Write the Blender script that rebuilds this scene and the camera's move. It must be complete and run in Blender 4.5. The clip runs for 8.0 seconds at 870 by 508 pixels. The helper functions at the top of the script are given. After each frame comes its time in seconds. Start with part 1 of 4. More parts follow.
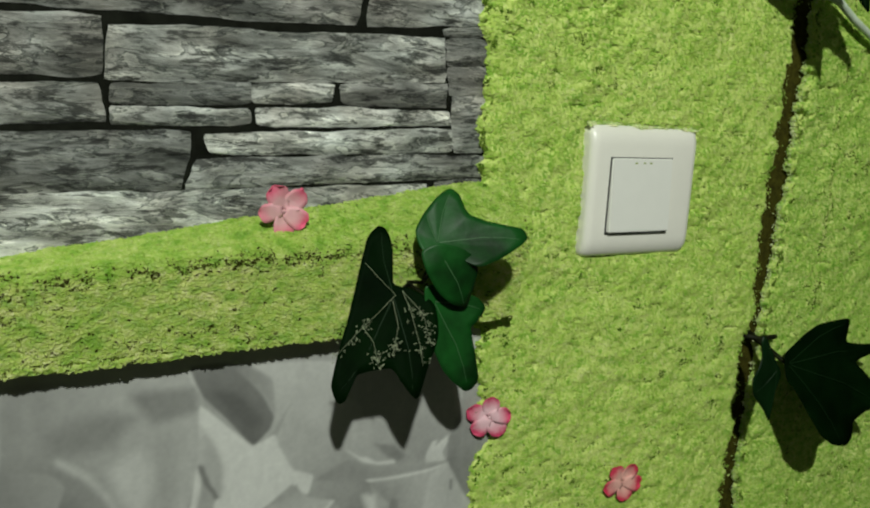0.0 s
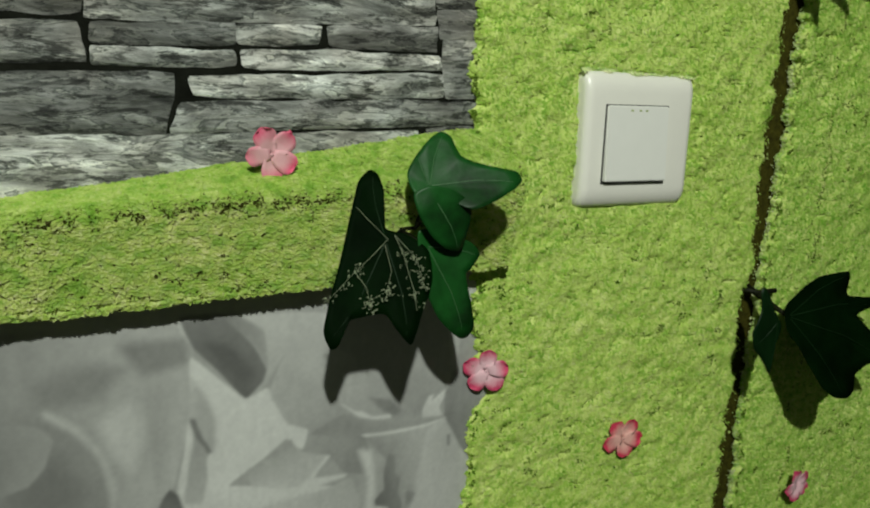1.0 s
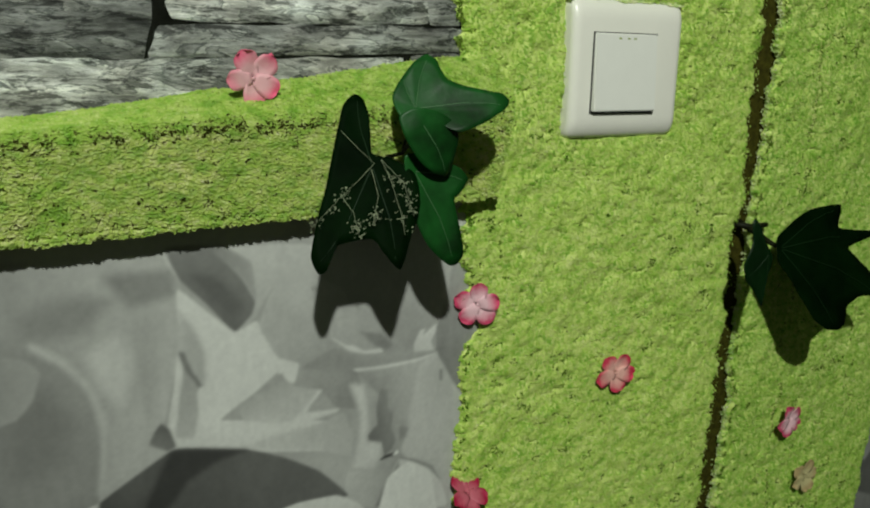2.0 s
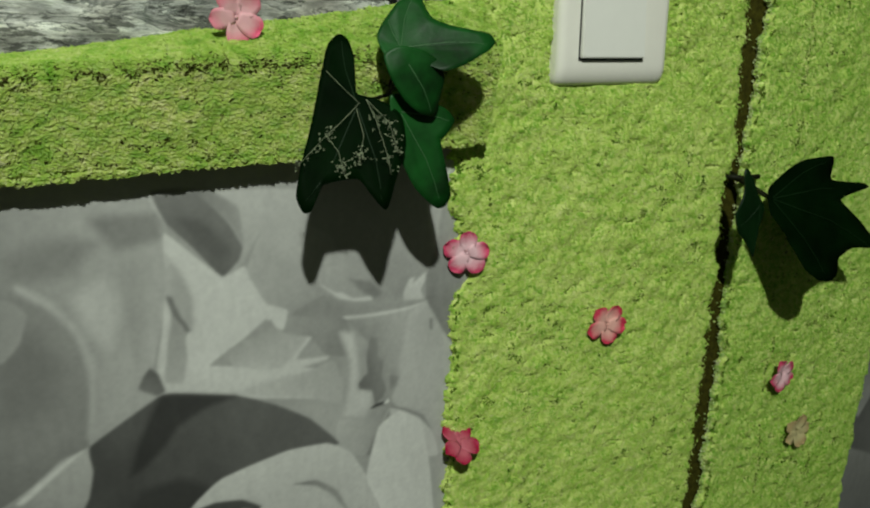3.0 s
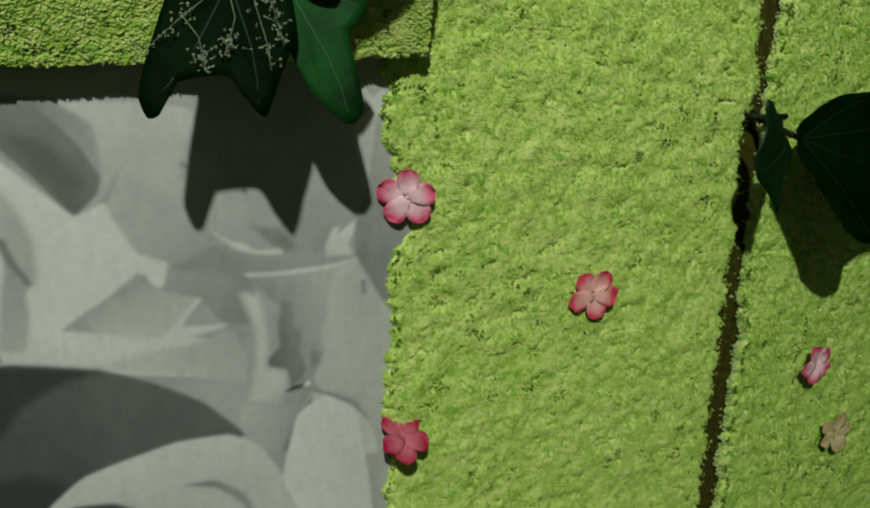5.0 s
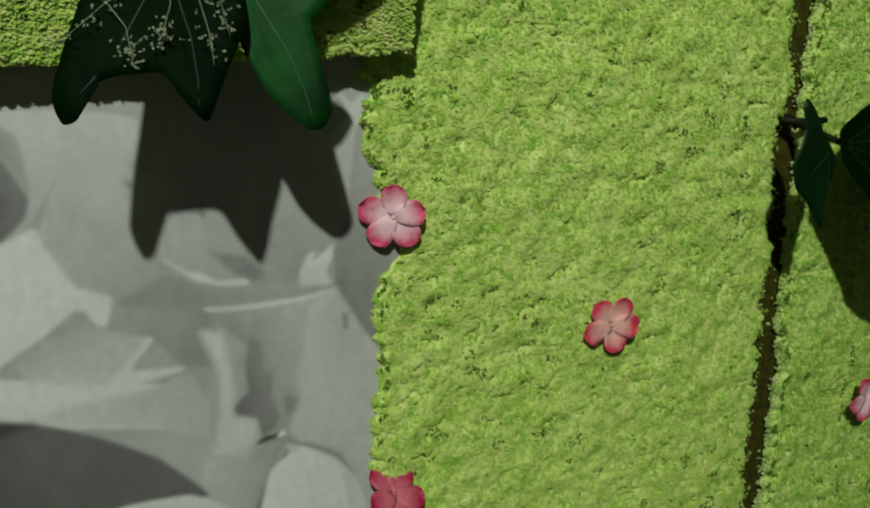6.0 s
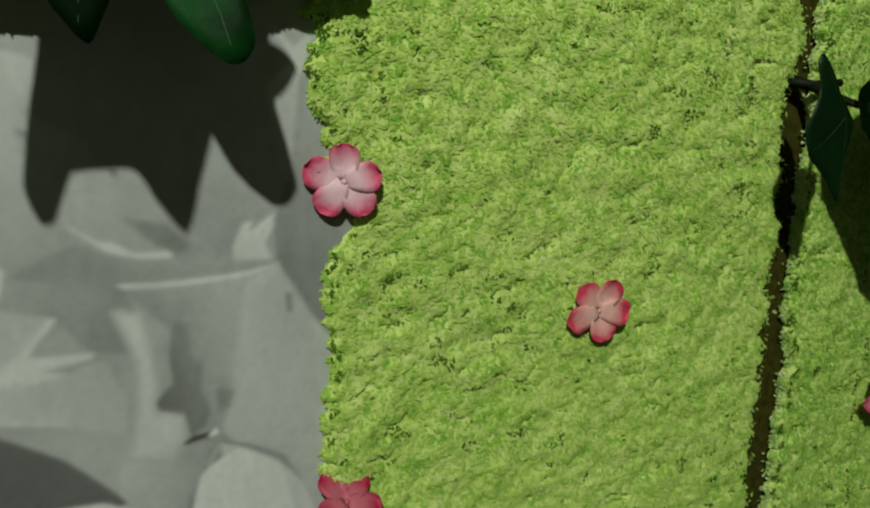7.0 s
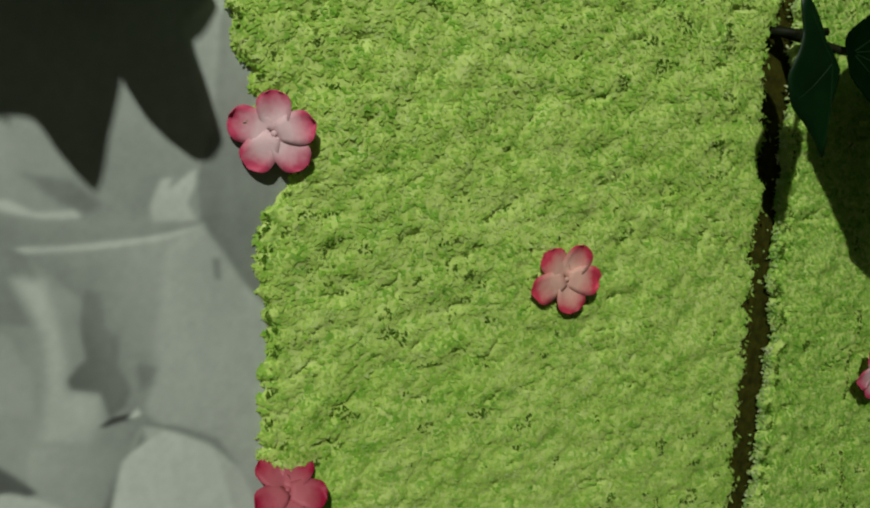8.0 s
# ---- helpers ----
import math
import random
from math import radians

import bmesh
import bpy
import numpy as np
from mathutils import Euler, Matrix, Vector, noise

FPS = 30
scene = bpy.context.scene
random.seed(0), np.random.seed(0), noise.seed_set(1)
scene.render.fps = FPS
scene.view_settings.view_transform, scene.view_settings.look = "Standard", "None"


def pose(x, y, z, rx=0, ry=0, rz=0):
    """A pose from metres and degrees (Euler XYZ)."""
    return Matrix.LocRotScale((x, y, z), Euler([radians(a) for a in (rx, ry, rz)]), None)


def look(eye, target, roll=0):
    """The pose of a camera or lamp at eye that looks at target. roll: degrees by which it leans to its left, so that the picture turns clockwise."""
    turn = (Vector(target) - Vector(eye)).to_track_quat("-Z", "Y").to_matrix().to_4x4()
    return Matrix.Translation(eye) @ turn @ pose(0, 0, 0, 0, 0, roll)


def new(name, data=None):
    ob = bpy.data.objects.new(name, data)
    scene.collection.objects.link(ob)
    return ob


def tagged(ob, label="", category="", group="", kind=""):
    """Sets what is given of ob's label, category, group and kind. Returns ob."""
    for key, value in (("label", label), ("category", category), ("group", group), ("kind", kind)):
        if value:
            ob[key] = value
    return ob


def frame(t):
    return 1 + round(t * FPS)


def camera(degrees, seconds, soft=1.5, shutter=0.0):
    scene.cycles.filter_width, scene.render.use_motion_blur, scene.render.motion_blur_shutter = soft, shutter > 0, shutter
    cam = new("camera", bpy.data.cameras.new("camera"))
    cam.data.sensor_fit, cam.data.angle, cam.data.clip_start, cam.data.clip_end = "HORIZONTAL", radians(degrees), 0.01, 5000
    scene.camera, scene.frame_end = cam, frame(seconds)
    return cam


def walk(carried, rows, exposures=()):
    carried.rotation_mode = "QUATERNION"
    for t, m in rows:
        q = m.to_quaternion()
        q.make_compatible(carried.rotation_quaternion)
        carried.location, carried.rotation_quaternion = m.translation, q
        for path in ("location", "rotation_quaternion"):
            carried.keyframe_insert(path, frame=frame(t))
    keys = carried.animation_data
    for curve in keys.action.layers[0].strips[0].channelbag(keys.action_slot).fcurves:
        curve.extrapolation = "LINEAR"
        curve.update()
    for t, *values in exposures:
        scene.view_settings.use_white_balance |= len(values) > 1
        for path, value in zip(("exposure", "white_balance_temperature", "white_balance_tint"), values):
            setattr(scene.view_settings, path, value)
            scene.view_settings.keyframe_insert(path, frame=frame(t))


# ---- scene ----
cam = camera(57.35, 8.0, soft=2.1)
PATH = [
    (0.0, (-0.2749, -0.3514, 1.2808), (-0.0889, -0.0055, 1.2047), 3.01),
    (0.5, (-0.2698, -0.3506, 1.2728), (-0.0829, -0.0058, 1.1945), 2.83),
    (1.0, (-0.2707, -0.3494, 1.2595), (-0.0838, -0.0052, 1.1784), 2.09),
    (1.5, (-0.2695, -0.3490, 1.2467), (-0.0812, -0.0070, 1.1594), 1.44),
    (3.0, (-0.2648, -0.3572, 1.2196), (-0.0770, -0.0190, 1.1177), 0.56),
    (3.5, (-0.2473, -0.3517, 1.2063), (-0.0610, -0.0134, 1.1023), 0.61),
    (4.0, (-0.2278, -0.3381, 1.1912), (-0.0441, 0.0018, 1.0875), 1.00),
    (4.5, (-0.2072, -0.3238, 1.1804), (-0.0288, 0.0187, 1.0761), 0.87),
    (6.0, (-0.1586, -0.2745, 1.1624), (0.0062, 0.0794, 1.0751), -1.12),
    (6.5, (-0.1489, -0.2554, 1.1564), (0.0187, 0.0963, 1.0657), -0.65),
    (7.0, (-0.1314, -0.2454, 1.1447), (0.0347, 0.1076, 1.0566), -0.79),
    (7.5, (-0.1201, -0.2373, 1.1360), (0.0466, 0.1159, 1.0496), -0.92),
    (8.0, (-0.1078, -0.2327, 1.1275), (0.0590, 0.1199, 1.0388), -1.55),
]
walk(cam, [(t, look(eye, target, roll)) for t, eye, target, roll in PATH], [(0.0, 0.0, 6500, 13), (3.0, 0.0, 6500, 11), (6.0, 0.0, 6500, 10), (8.0, -0.06, 6500, 5)])

# ---- light ----
Z0 = 1.2                      # height of the switch's lower edge over the floor
world = bpy.data.worlds.new("room_air")
world.use_nodes = True
world.node_tree.nodes["Background"].inputs[0].default_value = (0.9, 1.0, 0.92, 1)
world.node_tree.nodes["Background"].inputs[1].default_value = 0.0016
scene.world = world
bulb = bpy.data.lights.new("room_lamp", "POINT")
bulb.energy, bulb.color, bulb.shadow_soft_size = 66.5, (0.93, 1.0, 0.90), 0.022
new("room_lamp", bulb).location = (-0.53, -1.04, Z0 + 0.84)
scene.view_settings.exposure = 0.0


# ---- materials ----
def shader(name, rough=0.6, spec=0.5):
    m = bpy.data.materials.new(name)
    m.use_nodes = True
    nt = m.node_tree
    b = nt.nodes["Principled BSDF"]
    b.inputs["Roughness"].default_value = rough
    b.inputs["Specular IOR Level"].default_value = spec
    return m, nt, b


def node(nt, kind, **sets):
    n = nt.nodes.new(kind)
    for k, v in sets.items():
        n.inputs[k.replace("_", " ")].default_value = v
    return n


def ramp(nt, source, stops):
    r = nt.nodes.new("ShaderNodeValToRGB")
    while len(r.color_ramp.elements) < len(stops):
        r.color_ramp.elements.new(0.5)
    for e, (p, c) in zip(r.color_ramp.elements, stops):
        e.position, e.color = p, (*c, 1)
    nt.links.new(source, r.inputs[0])
    return r.outputs[0]


def place(nt, sx=1.0, sy=1.0, sz=1.0):
    g = nt.nodes.new("ShaderNodeNewGeometry")
    m = nt.nodes.new("ShaderNodeMapping")
    m.inputs["Scale"].default_value = (sx, sy, sz)
    nt.links.new(g.outputs["Position"], m.inputs[0])
    return m.outputs[0]


def noisy(nt, vec, scale, detail=4.0, rough=0.6, distortion=0.0):
    n = node(nt, "ShaderNodeTexNoise", Scale=scale, Detail=detail, Roughness=rough, Distortion=distortion)
    nt.links.new(vec, n.inputs["Vector"])
    return n.outputs["Fac"]


def mixed(nt, kind, fac, a, b):
    m = nt.nodes.new("ShaderNodeMix")
    m.data_type, m.blend_type = "RGBA", kind
    for socket, v in ((m.inputs[0], fac), (m.inputs[6], a), (m.inputs[7], b)):
        if isinstance(v, (int, float)):
            socket.default_value = v
        elif isinstance(v, tuple):
            socket.default_value = (*v, 1)
        else:
            nt.links.new(v, socket)
    return m.outputs[2]


def bump(nt, b, height, strength, distance):
    n = node(nt, "ShaderNodeBump", Strength=strength, Distance=distance)
    nt.links.new(height, n.inputs["Height"])
    nt.links.new(n.outputs[0], b.inputs["Normal"])


def moss_material(name, stops, patch):
    m, nt, b = shader(name, 0.85, 0.12)
    g = nt.nodes.new("ShaderNodeNewGeometry")
    c = ramp(nt, g.outputs["Random Per Island"], stops)
    big = ramp(nt, noisy(nt, place(nt), 42.0, 3.0), [(0.36, patch), (0.64, (1, 1, 1))])
    fine = ramp(nt, noisy(nt, place(nt, 1, 1, 1.5), 190.0, 3.0), [(0.30, (0.80, 0.89, 0.68)), (0.52, (1, 1, 1))])
    tan = ramp(nt, noisy(nt, place(nt, 1, 1, 1.4), 150.0, 2.0), [(0.32, (0.62, 0.82, 0.50)), (0.46, (0.92, 0.98, 0.86)), (0.54, (1.02, 1.01, 1.0)), (0.68, (1.20, 1.10, 1.45))])
    c = mixed(nt, "MULTIPLY", 1.0, c, big)
    c = mixed(nt, "MULTIPLY", 0.8, c, fine)
    c = mixed(nt, "MULTIPLY", 1.0, c, tan)
    nt.links.new(c, b.inputs["Base Color"])
    thin = nt.nodes.new("ShaderNodeBsdfTranslucent")
    nt.links.new(c, thin.inputs["Color"])
    both = nt.nodes.new("ShaderNodeMixShader")
    both.inputs[0].default_value = 0.45
    nt.links.new(b.outputs[0], both.inputs[1])
    nt.links.new(thin.outputs[0], both.inputs[2])
    nt.links.new(both.outputs[0], nt.nodes["Material Output"].inputs[0])
    return m


MOSS = moss_material("reindeer_moss", [(0.0, (0.51, 0.69, 0.14)), (0.5, (0.595, 0.75, 0.195)), (0.85, (0.64, 0.77, 0.24)), (1.0, (0.70, 0.80, 0.33))], (0.87, 0.94, 0.76))


def mat_material():
    m, nt, b = shader("moss_mat", 0.9, 0.1)
    c = ramp(nt, noisy(nt, place(nt, 1, 1, 1.3), 260.0, 4.0, 0.65), [(0.30, (0.46, 0.57, 0.13)), (0.46, (0.58, 0.69, 0.19)), (0.70, (0.69, 0.76, 0.30))])
    big = ramp(nt, noisy(nt, place(nt), 42.0, 3.0), [(0.36, (0.87, 0.94, 0.76)), (0.64, (1, 1, 1))])
    c = mixed(nt, "MULTIPLY", 1.0, c, big)
    nt.links.new(c, b.inputs["Base Color"])
    bump(nt, b, noisy(nt, place(nt), 520.0, 4.0, 0.7), 0.35, 0.0007)
    return m


LEDGE_MOSS = moss_material("pale_ledge_moss", [(0.0, (0.60, 0.72, 0.18)), (0.5, (0.70, 0.79, 0.26)), (1.0, (0.80, 0.84, 0.42))], (0.88, 0.96, 0.76))
GREEN_MOSS = moss_material("greener_reindeer_moss", [(0.0, (0.40, 0.62, 0.11)), (0.5, (0.48, 0.68, 0.15)), (0.85, (0.54, 0.71, 0.19)), (1.0, (0.62, 0.76, 0.28))], (0.90, 0.96, 0.80))
# darker green inner moss, with the clefts' shade put into its colour
CLEFT_SHADE_MOSS = moss_material("shaded_cleft_moss", [(0.0, (0.16, 0.28, 0.03)), (1.0, (0.34, 0.50, 0.09))], (0.9, 0.95, 0.8))
MAT = mat_material()
# dark tips at edge and seam; in pockets the colour imitates shade
DARK_MOSS = moss_material("dark_tips_and_pocket_shade", [(0.0, (0.09, 0.16, 0.02)), (1.0, (0.24, 0.37, 0.05))], (0.9, 0.9, 0.9))
BROWN_MOSS = moss_material("brown_moss_tips", [(0.0, (0.035, 0.030, 0.008)), (0.6, (0.10, 0.10, 0.02)), (1.0, (0.22, 0.24, 0.06))], (0.9, 0.9, 0.9))
PALE_MOSS = moss_material("pale_moss_fibre", [(0.0, (0.56, 0.68, 0.28)), (1.0, (0.80, 0.84, 0.50))], (0.9, 0.95, 0.8))


def plain(name, colour, rough=0.6, spec=0.5, scale=60.0, vary=0.12, relief=0.1):
    m, nt, b = shader(name, rough, spec)
    n = noisy(nt, place(nt), scale, 5.0)
    lo, hi = [tuple(max(0.0, c * k) for c in colour) for k in (1 - vary, 1 + vary)]
    nt.links.new(ramp(nt, n, [(0.3, lo), (0.7, hi)]), b.inputs["Base Color"])
    bump(nt, b, noisy(nt, place(nt), scale * 6, 3.0), relief, 0.0006)
    return m


PLASTER = plain("painted_plaster", (0.080, 0.088, 0.064), 0.8, 0.3, 9.0, 0.06, 0.2)
CEILING = plain("ceiling_paint", (0.064, 0.070, 0.054), 0.85, 0.3, 7.0, 0.04, 0.1)
FLOORING = plain("floor_tile", (0.056, 0.060, 0.045), 0.5, 0.5, 5.0, 0.15, 0.05)
BACKING = plain("dark_brown_backing_felt", (0.046, 0.043, 0.005), 0.95, 0.1, 260.0, 0.5, 0.8)
UNDER = plain("moss_backing", (0.26, 0.33, 0.06), 0.95, 0.1, 220.0, 0.5, 0.8)
DARK_UNDER = plain("ledge_backing", (0.46, 0.54, 0.14), 0.95, 0.1, 220.0, 0.5, 0.8)
JOINT = plain("stone_joint", (0.010, 0.011, 0.008), 0.9, 0.02, 120.0, 0.4, 0.3)
PAPER = plain("grey_wallpaper", (0.32, 0.325, 0.315), 0.5, 0.3, 24.0, 0.14, 0.05)
PLASTIC = plain("ivory_plastic", (0.83, 0.815, 0.73), 0.32, 0.5, 90.0, 0.015, 0.02)
ROCKER = plain("white_rocker_plastic", (0.80, 0.80, 0.74), 0.30, 0.5, 90.0, 0.015, 0.02)
GAP = plain("switch_gap", (0.02, 0.02, 0.018), 0.6, 0.3)
VEIN = plain("pale_leaf_vein", (0.05, 0.13, 0.05), 0.5, 0.3)
FUZZ = moss_material("bleached_moss_fibre", [(0.0, (0.76, 0.84, 0.42)), (1.0, (0.90, 0.93, 0.62))], (0.95, 0.97, 0.9))
DARK_VEIN = plain("dark_leaf_vein", (0.006, 0.022, 0.006), 0.5, 0.2)
SPRIG = plain("dry_pale_blossom", (0.24, 0.27, 0.17), 0.8, 0.1, 300.0, 0.3)
STALK = plain("ivy_stalk", (0.010, 0.012, 0.004), 0.6, 0.15, 200.0, 0.4)
PALE_STALK = plain("pale_plastic_stalk", (0.56, 0.66, 0.50), 0.45, 0.4, 200.0, 0.2)


def leaf_material(name, dark, light, rough, spec, coat=0.0):
    m, nt, b = shader(name, rough, spec)
    c = ramp(nt, noisy(nt, place(nt), 38.0, 4.0), [(0.36, dark), (0.66, light)])
    specks = ramp(nt, noisy(nt, place(nt), 420.0, 2.0, 0.8), [(0.76, (0, 0, 0)), (0.82, (0.6, 0.6, 0.6))])
    c = mixed(nt, "MIX", specks, c, tuple(2.2 * v + 0.006 for v in light))
    nt.links.new(c, b.inputs["Base Color"])
    bump(nt, b, noisy(nt, place(nt), 240.0, 3.0), 0.25, 0.0006)
    b.inputs["Coat Weight"].default_value = coat
    b.inputs["Coat Roughness"].default_value = 0.25
    return m


LEAF = leaf_material("green_fabric_ivy", (0.0014, 0.020, 0.002), (0.006, 0.080, 0.010), 0.5, 0.25, 0.02)
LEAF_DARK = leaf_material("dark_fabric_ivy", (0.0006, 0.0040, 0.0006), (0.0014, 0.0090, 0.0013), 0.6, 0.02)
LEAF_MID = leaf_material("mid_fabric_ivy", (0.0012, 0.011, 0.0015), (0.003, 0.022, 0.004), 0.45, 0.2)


def stone_material(tone):
    m, nt, b = shader("grey_ledge_stone", 0.7, 0.3)
    o = nt.nodes.new("ShaderNodeObjectInfo")
    shift = nt.nodes.new("ShaderNodeVectorMath")
    shift.operation = "ADD"
    nt.links.new(place(nt, 22.0, 22.0, 90.0), shift.inputs[0])
    spread = nt.nodes.new("ShaderNodeMath")
    spread.operation, spread.inputs[1].default_value = "MULTIPLY", 40.0
    nt.links.new(o.outputs["Random"], spread.inputs[0])
    nt.links.new(spread.outputs[0], shift.inputs[1])
    layers = noisy(nt, shift.outputs[0], 1.0, 9.0, 0.68, 0.35)
    chips = noisy(nt, shift.outputs[0], 2.4, 8.0, 0.74, 0.25)
    c = ramp(nt, layers, [(0.30, (tone * 0.16, tone * 0.16, tone * 0.14)), (0.42, (tone * 0.55, tone * 0.56, tone * 0.52)), (0.50, (tone, tone * 1.01, tone * 0.95)), (0.64, (tone * 2.2, tone * 2.22, tone * 2.14))])
    d = ramp(nt, chips, [(0.42, (0.10, 0.105, 0.095)), (0.48, (1, 1, 1))])
    c = mixed(nt, "MULTIPLY", 0.85, c, d)
    warm = ramp(nt, noisy(nt, place(nt), 26.0, 2.0), [(0.42, (0.97, 1.0, 0.97)), (0.68, (1.04, 1.0, 0.94))])
    c = mixed(nt, "MULTIPLY", 1.0, c, warm)
    flaked = ramp(nt, noisy(nt, shift.outputs[0], 1.5, 7.0, 0.62, 0.8), [(0.44, (1, 1, 1)), (0.492, (0.13, 0.16, 0.15)), (0.502, (1.5, 1.5, 1.45)), (0.56, (1, 1, 1))])
    c = mixed(nt, "MULTIPLY", 0.85, c, flaked)
    nt.links.new(c, b.inputs["Base Color"])
    bump(nt, b, layers, 0.9, 0.0025)
    return m


def print_material():
    """Wallpaper ink: the sheet's own grey tone, with paper grain."""
    m, nt, b = shader("printed_wallpaper", 0.5, 0.3)
    ink = nt.nodes.new("ShaderNodeAttribute")
    ink.attribute_name = "tone"
    grain = ramp(nt, noisy(nt, place(nt), 120.0, 5.0, 0.7), [(0.3, (0.94, 0.94, 0.93)), (0.7, (1.04, 1.045, 1.02))])
    c = mixed(nt, "MULTIPLY", 1.0, ink.outputs["Color"], grain)
    c = mixed(nt, "MULTIPLY", 1.0, c, (1.0, 1.01, 0.965))
    nt.links.new(c, b.inputs["Base Color"])
    bump(nt, b, noisy(nt, place(nt), 300.0, 3.0), 0.08, 0.0004)
    return m


PRINT = print_material()


def blossom_material(name, edge, heart):
    m, nt, b = shader(name, 0.55, 0.3)
    t = nt.nodes.new("ShaderNodeTexCoord")
    length = nt.nodes.new("ShaderNodeVectorMath")
    length.operation = "LENGTH"
    flat = nt.nodes.new("ShaderNodeMapping")
    flat.inputs["Scale"].default_value = (1, 1, 0)
    nt.links.new(t.outputs["Object"], flat.inputs[0])
    nt.links.new(flat.outputs[0], length.inputs[0])
    k = nt.nodes.new("ShaderNodeMath")
    k.operation, k.inputs[1].default_value = "MULTIPLY", 73.0
    nt.links.new(length.outputs["Value"], k.inputs[0])
    j = nt.nodes.new("ShaderNodeMath")
    j.operation, j.inputs[1].default_value = "ADD", -0.30
    nt.links.new(k.outputs[0], j.inputs[0])
    w = nt.nodes.new("ShaderNodeMath")
    w.operation, w.inputs[1].default_value = "MULTIPLY_ADD", 0.70
    nt.links.new(noisy(nt, place(nt), 120.0, 3.0), w.inputs[0])
    nt.links.new(j.outputs[0], w.inputs[2])
    c = ramp(nt, w.outputs[0], [(0.46, heart), (0.70, tuple(0.5 * p + 0.5 * q for p, q in zip(edge, heart))), (0.88, edge)])
    nt.links.new(c, b.inputs["Base Color"])
    return m


PINK = blossom_material("pink_fabric_petal", (0.60, 0.060, 0.14), (0.84, 0.53, 0.58))
ROSE = blossom_material("crimson_fabric_petal", (0.60, 0.045, 0.09), (0.82, 0.44, 0.38))
CRIMSON = blossom_material("deep_crimson_fabric_petal", (0.36, 0.006, 0.045), (0.50, 0.11, 0.15))
HOT = blossom_material("bright_pink_fabric_petal", (0.72, 0.11, 0.20), (0.78, 0.42, 0.45))
FADED = blossom_material("faded_fabric_petal", (0.48, 0.36, 0.17), (0.54, 0.48, 0.24))


# ---- building helpers ----
def part(name, bm, material, parent=None, label="", smooth=False):
    mesh = bpy.data.meshes.new(name)
    bm.normal_update()
    bm.to_mesh(mesh)
    bm.free()
    mesh.materials.append(material)
    if smooth:
        mesh.polygons.foreach_set("use_smooth", [True] * len(mesh.polygons))
    ob = new(name, mesh)
    ob.parent = parent
    if label:
        ob["label"] = label
    return ob


def box(bm, x0, x1, y0, y1, z0, z1):
    r = bmesh.ops.create_cube(bm, size=1.0)
    bmesh.ops.scale(bm, verts=r["verts"], vec=(x1 - x0, y1 - y0, z1 - z0))
    bmesh.ops.translate(bm, verts=r["verts"], vec=((x0 + x1) / 2, (y0 + y1) / 2, (z0 + z1) / 2))
    return r["verts"]


def slab(name, material, x0, x1, y0, y1, z0, z1, label, category):
    bm = bmesh.new()
    box(bm, x0, x1, y0, y1, z0, z1)
    return tagged(part(name, bm, material), label, category, kind="structure")


def value_noise(x, z, cell, seed):
    """Smooth lattice noise of 0 to 1 over arrays of places."""
    rng = np.random.default_rng(seed)
    grid = rng.random((256, 256))
    u, w = x / cell + 1000.0, z / cell + 1000.0
    i, j = np.floor(u).astype(int), np.floor(w).astype(int)
    a, b = u - i, w - j
    a, b = a * a * (3 - 2 * a), b * b * (3 - 2 * b)
    g = lambda p, q: grid[p % 256, q % 256]
    return (g(i, j) * (1 - a) + g(i + 1, j) * a) * (1 - b) + (g(i, j + 1) * (1 - a) + g(i + 1, j + 1) * a) * b


def smooth_ring(points, steps=5, pull=0.38):
    """A closed rounded line through the points."""
    out, n = [], len(points)
    for i in range(n):
        p0, p1, p2, p3 = [np.array(points[(i + k) % n], float) for k in (-1, 0, 1, 2)]
        m1, m2 = pull * (p2 - p0), pull * (p3 - p1)
        for k in range(steps):
            t = k / steps
            out.append((2 * t ** 3 - 3 * t * t + 1) * p1 + (t ** 3 - 2 * t * t + t) * m1 + (3 * t * t - 2 * t ** 3) * p2 + (t ** 3 - t * t) * m2)
    return out


def tube(bm, points, r0, r1=None, sides=6):
    r1 = r0 if r1 is None else r1
    rings, n = [], len(points)
    for i, p in enumerate(points):
        p = Vector(p)
        d = (Vector(points[min(i + 1, n - 1)]) - Vector(points[max(i - 1, 0)])).normalized()
        u = d.orthogonal().normalized()
        v = d.cross(u)
        r = r0 + (r1 - r0) * i / (n - 1)
        rings.append([bm.verts.new(p + (u * math.cos(k * math.tau / sides) + v * math.sin(k * math.tau / sides)) * r) for k in range(sides)])
    for a, b in zip(rings, rings[1:]):
        for k in range(sides):
            bm.faces.new((a[k], a[(k + 1) % sides], b[(k + 1) % sides], b[k]))
    bm.faces.new(rings[0][::-1])
    bm.faces.new(rings[-1])


